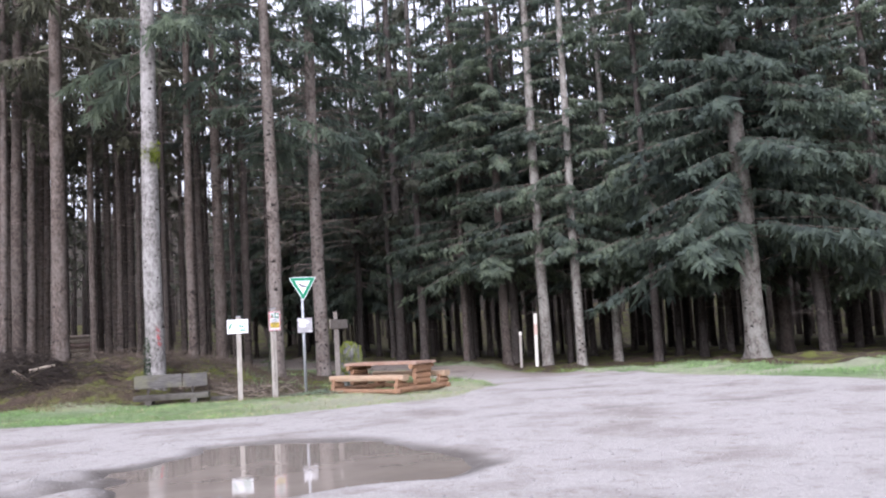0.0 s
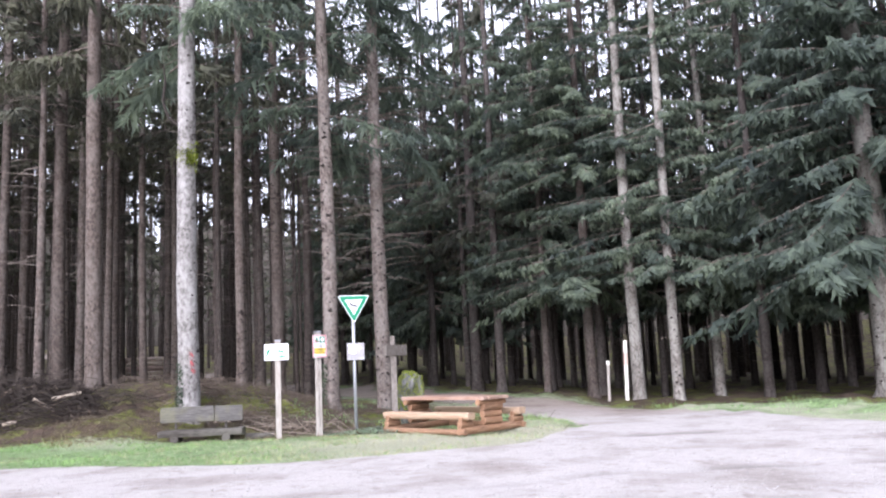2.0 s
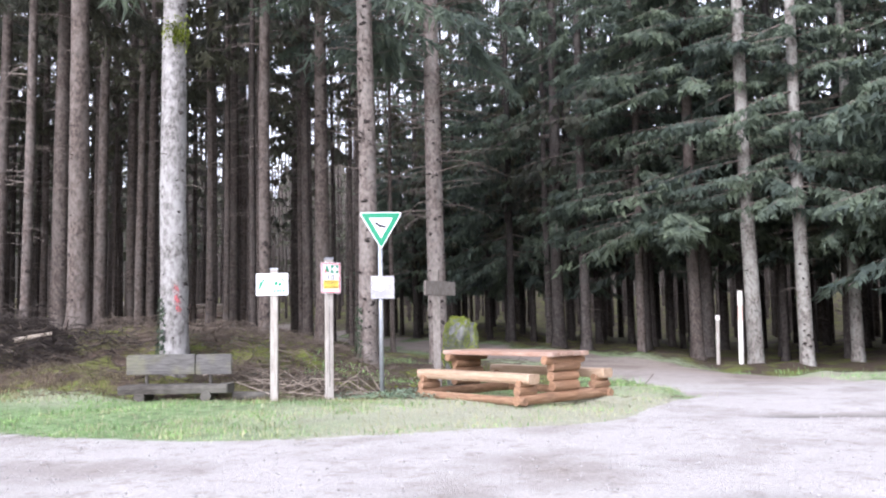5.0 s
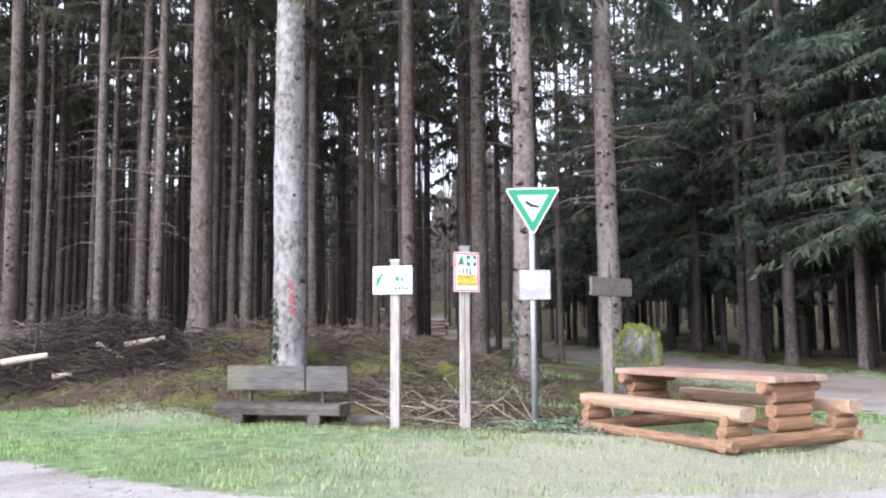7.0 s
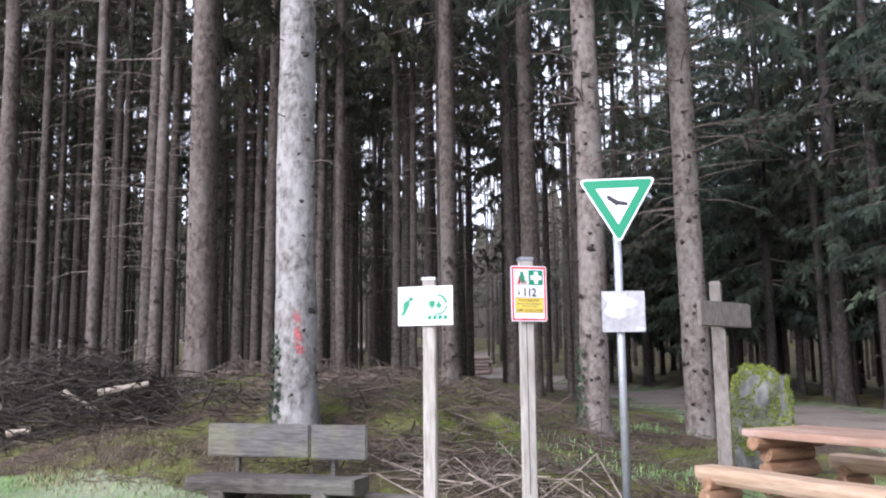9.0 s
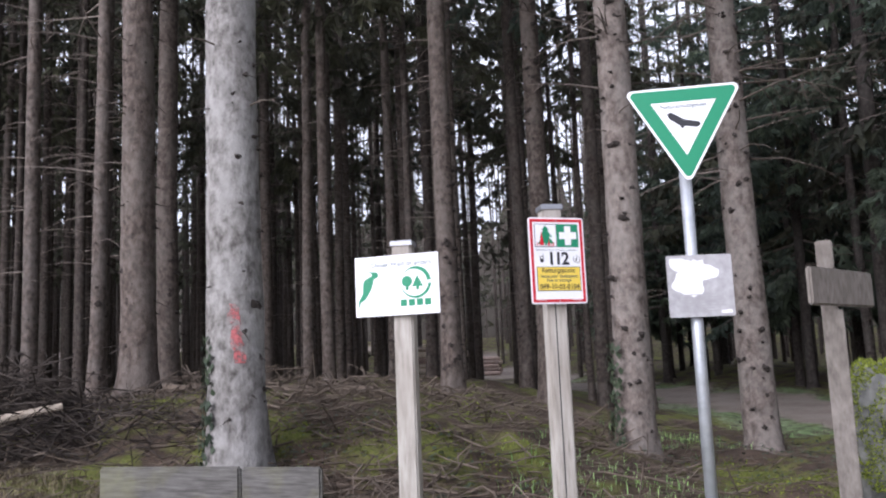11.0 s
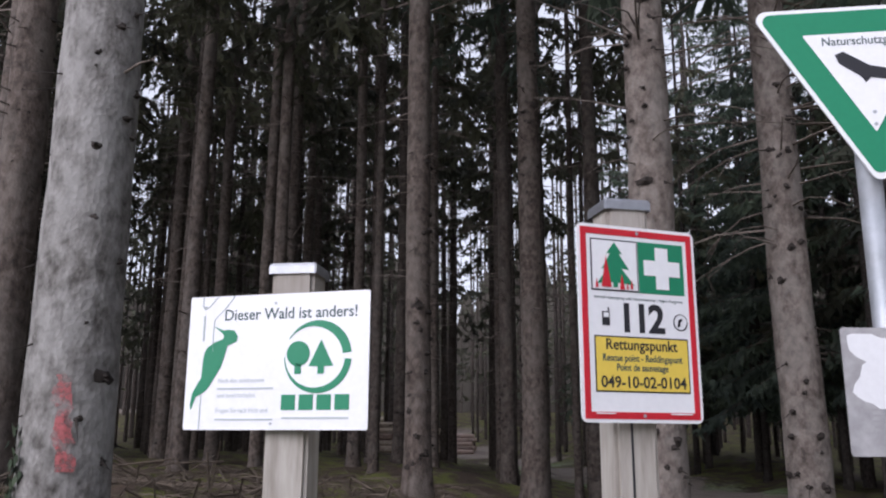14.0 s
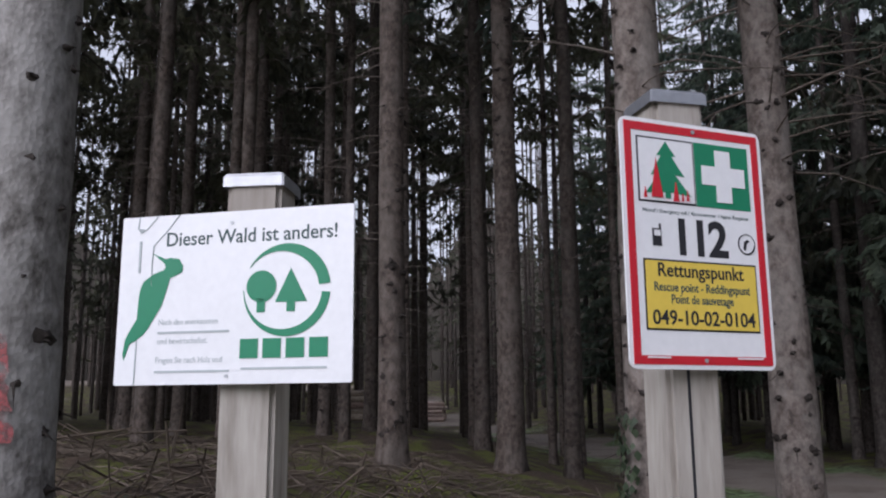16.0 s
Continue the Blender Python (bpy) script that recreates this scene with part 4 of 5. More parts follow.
def square_post(parent, height, w, turn, split=False):
    """A grey squared post with a low zinc hood on top."""
    p = part("post", turned(chamfered_post(height, w), pose(0, 0, 0, 0, 0, turn)), POSTWOOD, parent, "weathered grey squared wooden post")
    bm = bmesh.new()
    a, b = w / 2 + 0.007, w / 2 + 0.001
    lo = [bm.verts.new((x, y, height - 0.020)) for x, y in ((-a, -a), (a, -a), (a, a), (-a, a))]
    mid = [bm.verts.new((x, y, height + 0.004)) for x, y in ((-a, -a), (a, -a), (a, a), (-a, a))]
    top = [bm.verts.new((x, y, height + 0.009)) for x, y in ((-b, -b), (b, -b), (b, b), (-b, b))]
    for r0, r1 in ((lo, mid), (mid, top)):
        for k in range(4):
            bm.faces.new((r0[k], r0[(k + 1) % 4], r1[(k + 1) % 4], r1[k]))
    bm.faces.new(top)
    bmesh.ops.recalc_face_normals(bm, faces=bm.faces)
    bmesh.ops.bevel(bm, geom=bm.edges[:], offset=0.003, segments=2, affect="EDGES")
    part("cap", turned(bm, pose(0, 0, 0, 0, 0, turn)), ZINC, p, "dull zinc cap")
    if split:
        part("crack", turned(box(0.006, 0.004, height * 0.7, 0.001, (-0.012, -w / 2 + 0.0005, height * 0.45)), pose(0, 0, 0, 0, 0, turn)), BLACK, p)
    return p


def board(parent, name, w, h, at, yaw, material, r=0.008, thick=0.004, label="", roll=0):
    """The sign's plate; what is drawn on it is laid on its front in its own plane."""
    bm = bmesh.new()
    f = bm.faces.new([bm.verts.new((x, y, 0)) for x, y in rounded(w, h, r)])
    e = bmesh.ops.extrude_face_region(bm, geom=[f])
    bmesh.ops.translate(bm, vec=(0, 0, thick), verts=[v for v in e["geom"] if isinstance(v, bmesh.types.BMVert)])
    bmesh.ops.recalc_face_normals(bm, faces=bm.faces)
    ob = part(name, bm, material, parent, label)
    ob.matrix_local = pose(*at, 90, 0, yaw) @ pose(0, 0, 0, 0, 0, roll)
    return ob


def forest_sign(x, y):
    g = land_at(x, y)
    t = thing("forest_sign", pose(x, y, g), "white sign with green drawings on a grey post in grass", "sign", "signs on posts")
    square_post(t, 1.977 - g, 0.110, 17)
    w, h, z = 0.490, 0.332, 0.0042
    b = board(t, "board", w, h, (0.0, -0.085, 1.735 - g), 9.5, WHITE, 0.004, 0.004, "white sheet-metal board")
    def p(u, v):
        return (u - 0.5) * w, (0.5 - v) * h
    words("Dieser Wald ist anders!", *p(0.20, 0.188), 0.0395, INK, b, z, "LEFT", 0.0004, 0.95)
    # a plain slanting green figure
    flat("green_figure", [p(*q) for q in ((0.148, 0.23), (0.204, 0.264), (0.227, 0.258), (0.264, 0.267), (0.283, 0.309), (0.28, 0.348), (0.255, 0.364), (0.228, 0.379), (0.214, 0.455), (0.197, 0.538), (0.165, 0.614), (0.14, 0.674), (0.12, 0.71), (0.087, 0.742),
         (0.063, 0.758), (0.04, 0.852), (0.034, 0.818), (0.042, 0.734), (0.069, 0.661), (0.089, 0.618), (0.091, 0.543), (0.093, 0.483), (0.099, 0.432), (0.112, 0.393), (0.155, 0.351), (0.199, 0.33), (0.206, 0.314), (0.2, 0.29))], GREEN, b, z)
    for c in (((0.075, 0.0), (0.07, 0.07), (0.085, 0.10), (0.11, 0.08), (0.16, 0.0)), ((0.255, 0.0), (0.20, 0.10), (0.145, 0.18), (0.14, 0.30), (0.145, 0.42)), ((0.09, 0.74), (0.088, 0.995))):
        pts = [p(*q) for q in c]
        flat("grey_line", [(a, d) for a, d in pts] + [(a + 0.0022, d) for a, d in pts[::-1]], PALEINK, b, z)
    flat("ring_upper", crescent(*p(0.73, 0.475), 0.088, 150, 6, 0.022), GREEN, b, z)
    flat("ring_lower", crescent(*p(0.73, 0.475), 0.088, 180, 355, 0.016), GREEN, b, z)
    flat("round_tree", disc(*p(0.625, 0.452), 0.0305), GREEN, b, z)
    flat("round_tree_stem", [p(*q) for q in ((0.608, 0.52), (0.642, 0.52), (0.642, 0.60), (0.608, 0.60))], GREEN, b, z)
    flat("pointed_tree", [p(*q) for q in ((0.747, 0.353), (0.815, 0.545), (0.766, 0.545), (0.766, 0.60), (0.732, 0.60), (0.732, 0.545), (0.684, 0.545))], GREEN, b, z)
    # the maker's word, as bare blocks
    for k in range(4):
        u = 0.543 + 0.095 * k
        flat("green_block", rect(*p(u, 0.858), *p(u + 0.075, 0.748)), GREEN, b, z)
    words("Nach den anerkannten", *p(0.185, 0.655), 0.0165, PALEINK, b, z, "LEFT", 0, 0.84)
    words("und bewirtschaftet.", *p(0.185, 0.765), 0.0165, PALEINK, b, z, "LEFT", 0, 0.84)
    words("Fragen Sie nach Holz und", *p(0.18, 0.875), 0.0165, PALEINK, b, z, "LEFT", 0, 0.84)
    for u0, u1, v in ((0.185, 0.495, 0.70), (0.18, 0.50, 0.925), (0.55, 0.90, 0.915)):
        flat("illegible_line", rect(*p(u0, v + 0.006), *p(u1, v - 0.006)), PALEINK, b, z)
    flat("side_line", rect(*p(0.083, 0.34), *p(0.092, 0.15)), PALEINK, b, z)
    for v in (0.07, 0.955):
        flat("rivet", disc(*p(0.49, v), 0.0035, 10), STEEL, b, z, 0.002)
    return t


def rescue_sign(x, y):
    g = land_at(x, y)
    t = thing("rescue_point_sign", pose(x, y, g), "red-bordered rescue point sign 112 on a split grey post", "sign", "signs on posts")
    square_post(t, 2.130 - g, 0.108, 37, True)
    w, h, z = 0.328, 0.468, 0.0042
    b = board(t, "board", w, h, (0.055, -0.065, 1.822 - g), 45.5, WHITE, 0.016, 0.004, "white reflective sheet with red border")
    def p(u, v):
        return (u - 0.5) * w, (0.5 - v) * h
    # the border as four strips
    o, i = 0.026, 0.072
    oy, iy = 0.018, 0.052
    for q in ((o, oy, 1 - o, iy), (o, 1 - iy, 1 - o, 1 - oy), (o, iy, i, 1 - iy), (1 - i, iy, 1 - o, 1 - iy)):
        flat("red_border", rect(*p(q[0], q[3]), *p(q[2], q[1])), RED, b, z)
    def framed(name, u0, v0, u1, v1, fill):
        flat("black_line", rect(*p(u0, v1), *p(u1, v0)), BLACK, b, z, 0.0006)
        flat(name, rect(*p(u0 + 0.011, v1 - 0.008), *p(u1 - 0.011, v0 + 0.008)), fill, b, z + 0.0009)
    framed("tree_field", 0.105, 0.075, 0.50, 0.345, WHITE)
    flat("green_field", rect(*p(0.505, 0.345), *p(0.895, 0.075)), GREEN, b, z, 0.0008)
    flat("white_cross", [p(*q) for q in ((0.65, 0.10), (0.76, 0.10), (0.76, 0.17), (0.86, 0.17), (0.86, 0.25), (0.76, 0.25), (0.76, 0.32), (0.65, 0.32), (0.65, 0.25), (0.55, 0.25), (0.55, 0.17), (0.65, 0.17))],
         WHITE, b, z + 0.0012)
    flat("green_spruce", [p(*q) for q in ((0.30, 0.09), (0.365, 0.15), (0.335, 0.15), (0.42, 0.23), (0.355, 0.225), (0.46, 0.31), (0.32, 0.30), (0.32, 0.325), (0.285, 0.325), (0.285, 0.30), (0.15, 0.31),
         (0.245, 0.225), (0.19, 0.235), (0.265, 0.15), (0.235, 0.15))], GREEN, b, z + 0.0022)
    for u, v, s in ((0.225, 0.165, 1.0), (0.355, 0.255, 0.5), (0.145, 0.285, 0.28), (0.435, 0.285, 0.28), (0.40, 0.30, 0.2)):
        flat("red_spruce", [p(u, v), p(u + 0.04 * s, v + 0.16 * s), p(u - 0.04 * s, v + 0.16 * s)], RED, b, z + 0.0038)
    words("Notruf / Emergency call / Alarmnummer / Appel d'urgence", *p(0.5, 0.385), 0.0105, INK, b, z, "CENTER", 0, 0.98)
    words("112", *p(0.515, 0.545), 0.094, BLACK, b, z, "CENTER", 0.0030, 0.98, 0, 0.9)
    flat("phone", rect(*p(0.185, 0.520), *p(0.245, 0.450)), BLACK, b, z)
    flat("phone_screen", rect(*p(0.195, 0.480), *p(0.235, 0.457)), WHITE, b, z + 0.0016)
    flat("phone_aerial", rect(*p(0.232, 0.450), *p(0.243, 0.430)), BLACK, b, z)
    flat("receiver_ring", crescent(*p(0.845, 0.487), 0.0205, 0, 359, 0.0022), BLACK, b, z)
    flat("receiver", [p(*q) for q in ((0.82, 0.505), (0.83, 0.475), (0.855, 0.465), (0.865, 0.475), (0.845, 0.485), (0.84, 0.505), (0.83, 0.513))], BLACK, b, z)
    framed("yellow_field", 0.115, 0.572, 0.90, 0.852, YELLOW)
    y0 = z + 0.0024
    words("Rettungspunkt", *p(0.5, 0.640), 0.036, BLACK, b, y0, "CENTER", 0.0005, 0.93)
    words("Rescue point - Reddingspunt", *p(0.505, 0.698), 0.0235, INK, b, y0, "CENTER", 0.0003, 0.80)
    words("Point de sauvetage", *p(0.5, 0.745), 0.0235, INK, b, y0, "CENTER", 0.0003, 0.80)
    words("049-10-02-0104", *p(0.51, 0.828), 0.0375, BLACK, b, y0, "CENTER", 0.0006, 0.96)
    for u0, u1 in ((0.11, 0.26), (0.72, 0.90)):
        flat("small_print", rect(*p(u0, 0.958), *p(u1, 0.952)), WHITE, b, z + 0.0022)
    for v in (0.034, 0.966):
        flat("rivet", disc(*p(0.5, v), 0.004, 10), STEEL, b, z + 0.0016, 0.002)
    return t


def tri(side, r, steps=5):
    """A triangle on its point with rounded corners, its top edge's middle at the origin."""
    h = side * math.sqrt(3) / 2
    pts = []
    for cx, cy, a0 in ((side / 2 - r * math.sqrt(3), -r, -30), (-side / 2 + r * math.sqrt(3), -r, 90), (0, -h + 2 * r, 210)):
        pts += [(cx + r * math.cos(radians(a0 + 120 * k / steps)), cy + r * math.sin(radians(a0 + 120 * k / steps))) for k in range(steps + 1)]
    return pts


def reserve_sign(x, y):
    g = land_at(x, y)
    t = thing("nature_reserve_sign", pose(x, y, g), "green and white triangle sign on a galvanised pole", "sign", "signs on posts")
    bm = bmesh.new()
    bmesh.ops.create_cone(bm, cap_ends=True, segments=20, radius1=0.036, radius2=0.036, depth=3.0 - g + 0.15)
    part("pole", turned(bm, pose(0, 0, (2.86 - g - 0.3) / 2)), STEEL, t, "galvanised steel pole", True)
    s = 0.70
    bm = bmesh.new()
    f = bm.faces.new([bm.verts.new((a, b, 0)) for a, b in tri(s, 0.03)])
    e = bmesh.ops.extrude_face_region(bm, geom=[f])
    bmesh.ops.translate(bm, vec=(0, 0, 0.005), verts=[v for v in e["geom"] if isinstance(v, bmesh.types.BMVert)])
    bmesh.ops.recalc_face_normals(bm, faces=bm.faces)
    b = part("triangle", bm, WHITE, t, "white-rimmed triangular sheet")
    b.matrix_local = pose(0.03, -0.045, 2.905 - g, 90, 0, 17.5)
    z = 0.0055
    flat("green_triangle", [(u * 0.935, v * 0.935 - 0.0135) for u, v in tri(s, 0.026)], GREEN, b, z)
    flat("white_triangle", [(u * 0.55, v * 0.55 - 0.092) for u, v in tri(s, 0.006)], WHITE, b, z + 0.002)
    words("Naturschutzgebiet", 0.0, -0.132, 0.040, INK, b, z + 0.0042, "CENTER", 0.0002, 0.92)
    flat("dark_bar", [(-0.10, -0.165), (-0.075, -0.155), (0.0, -0.205), (0.085, -0.225), (0.095, -0.245), (0.07, -0.258), (0.0, -0.245), (-0.015, -0.262), (-0.03, -0.24), (-0.09, -0.195)], BLACK, b, z + 0.0042)
    for v in (-0.36, -0.40):
        flat("bolt", disc(0, v, 0.006, 10), STEEL, b, z + 0.0016, 0.003)
    q = board(t, "plate", 0.385, 0.365, (0.045, -0.05, 1.69 - g), 27, WORN, 0.01, 0.004, "scuffed weathered white plate")
    rng = random.Random(3)
    blot = []
    for k in range(44):
        a = 2 * math.pi * k / 44
        w = 0.105 * (1 + 0.22 * math.sin(3 * a + 1.0) + 0.16 * math.sin(5 * a + 2.2) + rng.uniform(-0.1, 0.1)) * (1.25 if math.sin(a) < -0.6 else 1.0)
        blot.append((max(-0.175, -0.045 + 1.2 * w * math.cos(a)), min(0.165, 0.075 + 0.85 * w * math.sin(a))))
    flat("bleached_patch", blot, WHITE, q, 0.0042, 0.0006)
    for k in range(7):
        a = -0.14 + rng.uniform(0, 0.03)
        flat("illegible_line", rect(a, -0.055 - 0.016 * k, a + rng.uniform(0.18, 0.26), -0.050 - 0.016 * k), PLATEINK, q, 0.0042)
    flat("label_strip", rect(0.11, -0.165, 0.175, -0.145), WHITE, q, 0.0042)
    return t


forest_sign(-5.016, 20.31)
rescue_sign(-4.247, 20.603)
reserve_sign(-3.64, 21.37)


def direction_post(x, y):
    g = land_at(x, y)
    t = thing("direction_post", pose(x, y, g), "grey wooden post with one blank direction board", "sign post", "signs on posts")
    part("post", chamfered_post(2.02 - g, 0.105), BOARDWOOD, t, "cracked grey post")
    part("brace", box(0.05, 0.04, 1.55 - g, 0.006, (0.055, -0.045, (1.55 - g) / 2)), BOARDWOOD, t)
    bm = box(0.98, 0.035, 0.245, 0.012)
    part("board", turned(bm, pose(0.085, -0.06, 1.69 - g, 0, 0, 70)), BOARDWOOD, t, "blank grey plank")
    return t


direction_post(-2.97, 22.46)


# ---- the log picnic table with its two benches ----
def picnic_table(x, y, turn):
    g = land_at(x, y)
    t = thing("picnic_table", pose(x, y, g, 0, 0, turn), "orange-brown log picnic table with two attached benches", "picnic table")
    top = 0.69
    for k in range(5):
        part("tabletop_board", box(2.36 + 0.02 * math.sin(k * 2.1), 0.15, 0.065, 0.010, (0.01 * math.sin(k * 3.3), -0.312 + 0.156 * k, top - 0.025)), LOGTOP, t)
    for s in (-1, 1):
        part("cross_log", turned(log(0.84, 0.062, seed=5 + s), pose(s * 1.03, 0, top - 0.108, 0, 0, 90)), LOGCROSS, t)
        for k in range(3):
            n = 0.56 + 0.03 * math.sin(k * 2.3 + s)
            part("support_log", turned(log(n, 0.073, seed=20 + 3 * k + s), pose(s * 1.03 + 0.012 * math.sin(k * 3 + s), 0, 0.488 - 0.137 * k, 0, 0, 90)), LOGCROSS, t)
        part("foot_log", turned(log(1.98, 0.078, seed=40 + s), pose(s * 1.03, 0, 0.062, 0, 0, 90)), LOGCROSS, t)
        for e in (-1, 1):
            part("seat_block", turned(log(0.36, 0.066, seed=50 + s + 3 * e), pose(s * 1.03, e * 0.80, 0.185, 0, 0, 90)), LOGCROSS, t)
            part("seat_block", turned(log(0.30, 0.055, seed=60 + s + 3 * e), pose(s * 1.03, e * 0.80, 0.285, 0, 0, 90)), LOGCROSS, t)
    for e in (-1, 1):
        bm = log(2.4, 0.125, 0.12, 16, 0.03, 70 + e)
        for v in bm.verts:
            v.co.z = min(v.co.z, 0.055 + 0.004 * math.sin(v.co.x * 5 + e)) if v.co.z > 0 else max(v.co.z, -0.08)
        part("bench_seat", turned(bm, pose(0, e * 0.80, 0.365)), LOGSEAT, t, "half-log bench seat")
        part("ground_log", turned(log(2.3, 0.06, seed=80 + e), pose(0, e * 0.93, 0.05)), LOGWOOD, t)
    return t


picnic_table(-1.52, 21.22, -37)


# ---- the old bench ----
def old_bench(x, y, turn):
    g = land_at(x, y)
    t = thing("old_bench", pose(x, y, g, 0, 0, turn), "weathered dark bench with a mossy grey backrest sunk in grass", "bench")
    bm = log(1.72, 0.20, 0.19, 16, 0.03, 3)
    for v in bm.verts:
        v.co.z = min(v.co.z, 0.055 + 0.008 * math.sin(v.co.x * 9)) if v.co.z > 0 else max(v.co.z, -0.085)
    part("seat", turned(bm, pose(0, 0, 0.185)), DARKLOG, t, "thick dark half-log seat")
    for s in (-1, 1):
        part("leg", turned(log(0.42, 0.085, seed=8 + s), pose(s * 0.52, 0.02, 0.06, 0, 0, 90)), DARKLOG, t)
        part("back_post", box(0.05, 0.05, 0.66, 0.008, (s * 0.52 - 0.1, 0.362, 0.33)), DARKLOG, t)
    part("backrest", box(1.12, 0.045, 0.32, 0.014, (-0.37, 0.31, 0.535)), OLDWOOD, t, "grey plank with moss")
    part("backrest", box(0.58, 0.045, 0.325, 0.014, (0.492, 0.312, 0.528)), OLDWOOD, t, "grey plank with moss")
    return t


old_bench(-6.66, 20.35, 9)


# ---- the boulder ----
def boulder(x, y):
    off, half = Vector((3, 1, 2)), (0.295, 0.33, 0.67)

    def skin(d):
        q = 1 + 0.20 * noise.noise(d * 1.7 + off) + 0.10 * noise.noise(d * 4.5) + 0.05 * noise.noise(d * 11)
        q *= 1 - 0.12 * max(0.0, noise.noise(d * 2.6 + Vector((7, 0, 0))))
        # a squarish block with a blunt top
        b = 1.0 / max(abs(d.x) ** 4 + abs(d.y) ** 4 + abs(d.z) ** 4, 0.2) ** 0.25
        q *= 0.55 + 0.45 * min(b, 1.25)
        return Vector((d.x * half[0] * q, d.y * half[1] * q, d.z * half[2] * q + 0.60))

    bm = bmesh.new()
    bmesh.ops.create_icosphere(bm, subdivisions=5, radius=0.5)
    for v in bm.verts:
        v.co = skin(v.co.normalized())
    t = thing("boulder", pose(x, y, land_at(x, y)), "standing grey boulder with lime-green moss and white lichen", "rock")
    part("stone", bm, STONE, t, "", True)
    r = np.random.default_rng(4)
    V, F = [], []
    for _ in range(30000):
        d = Vector(r.normal(size=3)).normalized()
        if d.z < -0.35 or noise.noise(d * 2.4 + Vector((1, 5, 0))) < -0.08 - 0.2 * max(d.z, 0):
            continue
        o = np.array(skin(d))
        n = np.array(d)
        u = np.cross(n, r.normal(size=3))
        u *= r.uniform(0.005, 0.011) / np.linalg.norm(u)
        k = len(V)
        V += [o - u, o + u, o + n * r.uniform(0.005, 0.02) + r.normal(size=3) * 0.008]
        F.append((k, k + 1, k + 2))
    ob = new("moss", sheet("moss", V, F, ROCKMOSS))
    ob.parent = t
    tagged(ob, "lime-green moss cushions", kind="stuff")


boulder(-2.71, 23.25)


# ---- marker posts by the road ----
def marker_post(x, y, height, w, striped):
    g = land_at(x, y)
    t = thing("marker_post", pose(x, y, g, 0, 1.5, 20), "pale post with faded red bands at the forest edge" if striped else "thin grey post with a white top at the forest edge", "post")
    if striped:
        for k in range(5):
            z0, z1 = (-0.2 if k == 0 else height * k / 5), height * (k + 1) / 5
            bm = log(z1 - z0, w / 2, seed=k, rings=4)
            part("band", turned(bm, pose(0, 0, (z0 + z1) / 2, 0, 90, 0)), POSTRED if k == 3 else POSTPAINT, t)
    else:
        part("shaft", turned(log(height + 0.2, w / 2, seed=2), pose(0, 0, height / 2 - 0.1, 0, 90, 0)), POSTWOOD, t)
        part("white_top", turned(log(0.14, w / 2 + 0.012, seed=3), pose(0, 0, height - 0.05, 0, 90, 0)), POSTPAINT, t)


marker_post(3.40, 33.9, 2.12, 0.14, True)
marker_post(2.82, 34.4, 1.42, 0.11, False)


# ---- stacked logs by the road, far back ----
def log_stack(x, y, turn, barked=0.6):
    g = land_at(x, y)
    t = thing("log_stack", pose(x, y, g, 0, 0, turn), "stack of felled reddish logs beside the road", "log pile")
    r = random.Random(6)
    for row in range(5):
        for k in range(7 - row):
            bm = log(3.6 + r.uniform(-0.2, 0.2), r.uniform(0.15, 0.2), seed=row * 9 + k, sides=9, rings=4)
            part("log", turned(bm, pose(r.uniform(-0.15, 0.15), (k - 3 + row * 0.5) * 0.38, 0.2 + row * 0.31)), PILEBARK if r.random() < barked else CUTWOOD, t)


log_stack(-34.2, 84.0, 20)
log_stack(-25.6, 59.3, 24, 0.25)


# ---- felled wood and brushwood on the forest floor ----
def lying_log(x, y, length, r, turn, tilt, material, label, lift=0.0, seed=0):
    g = land_at(x, y)
    t = thing("fallen_log", pose(x, y, g + r * 0.7 + lift, 0, tilt, turn), label, "log")
    part("stem", log(length, r, r * 0.75, 10, 0.06, seed), material, t)
    return t


def log_between(a, b, r, material, label, seed):
    a, b = Vector(a), Vector(b)
    t = thing("fallen_log", Matrix.Translation((a + b) / 2) @ (b - a).to_track_quat("X", "Z").to_matrix().to_4x4(), label, "log")
    part("stem", log((b - a).length, r, r * 0.7, 10, 0.06, seed), material, t)
    return t


log_between((-10.7, 27.3, 0.92), (-7.9, 28.4, 0.55), 0.05, PALESTICK, "long thin fallen trunk on the forest floor", 1)
log_between((-11.15, 21.65, 0.95), (-10.86, 22.02, 0.66), 0.045, CUTWOOD, "barked pale branch on the brushwood heap", 4)
log_between((-10.9, 22.0, 0.92), (-10.45, 22.45, 1.04), 0.05, CUTWOOD, "cut pale branch sticking out of the brushwood", 5)
log_between((-11.6, 21.2, 0.43), (-11.38, 21.38, 0.46), 0.05, CUTWOOD, "short pale cut log before the brushwood", 6)
log_between((-12.2, 20.75, 0.66), (-11.6, 21.1, 0.78), 0.06, CUTWOOD, "pale cut log at the edge of the brushwood", 11)
log_between((-9.95, 22.2, 0.48), (-9.42, 22.7, 0.98), 0.022, STICK, "thin bare branch leaning on the brush", 7)
lying_log(-6.72, 21.75, 0.42, 0.04, 8, 2, CUTWOOD, "short pale cut log behind the bench", 0, 2)
lying_log(-7.02, 21.75, 0.24, 0.045, 40, -30, DARKLOG, "short dark stump end by the pale tree", 0.04, 3)
lying_log(-5.52, 20.62, 0.6, 0.075, 12, 0, DARKLOG, "short dark rotten log beside the bench", 0, 9)
lying_log(-10.2, 25.4, 3.2, 0.06, 12, 2, STICK, "fallen branch between the trunks", 0.03, 8)
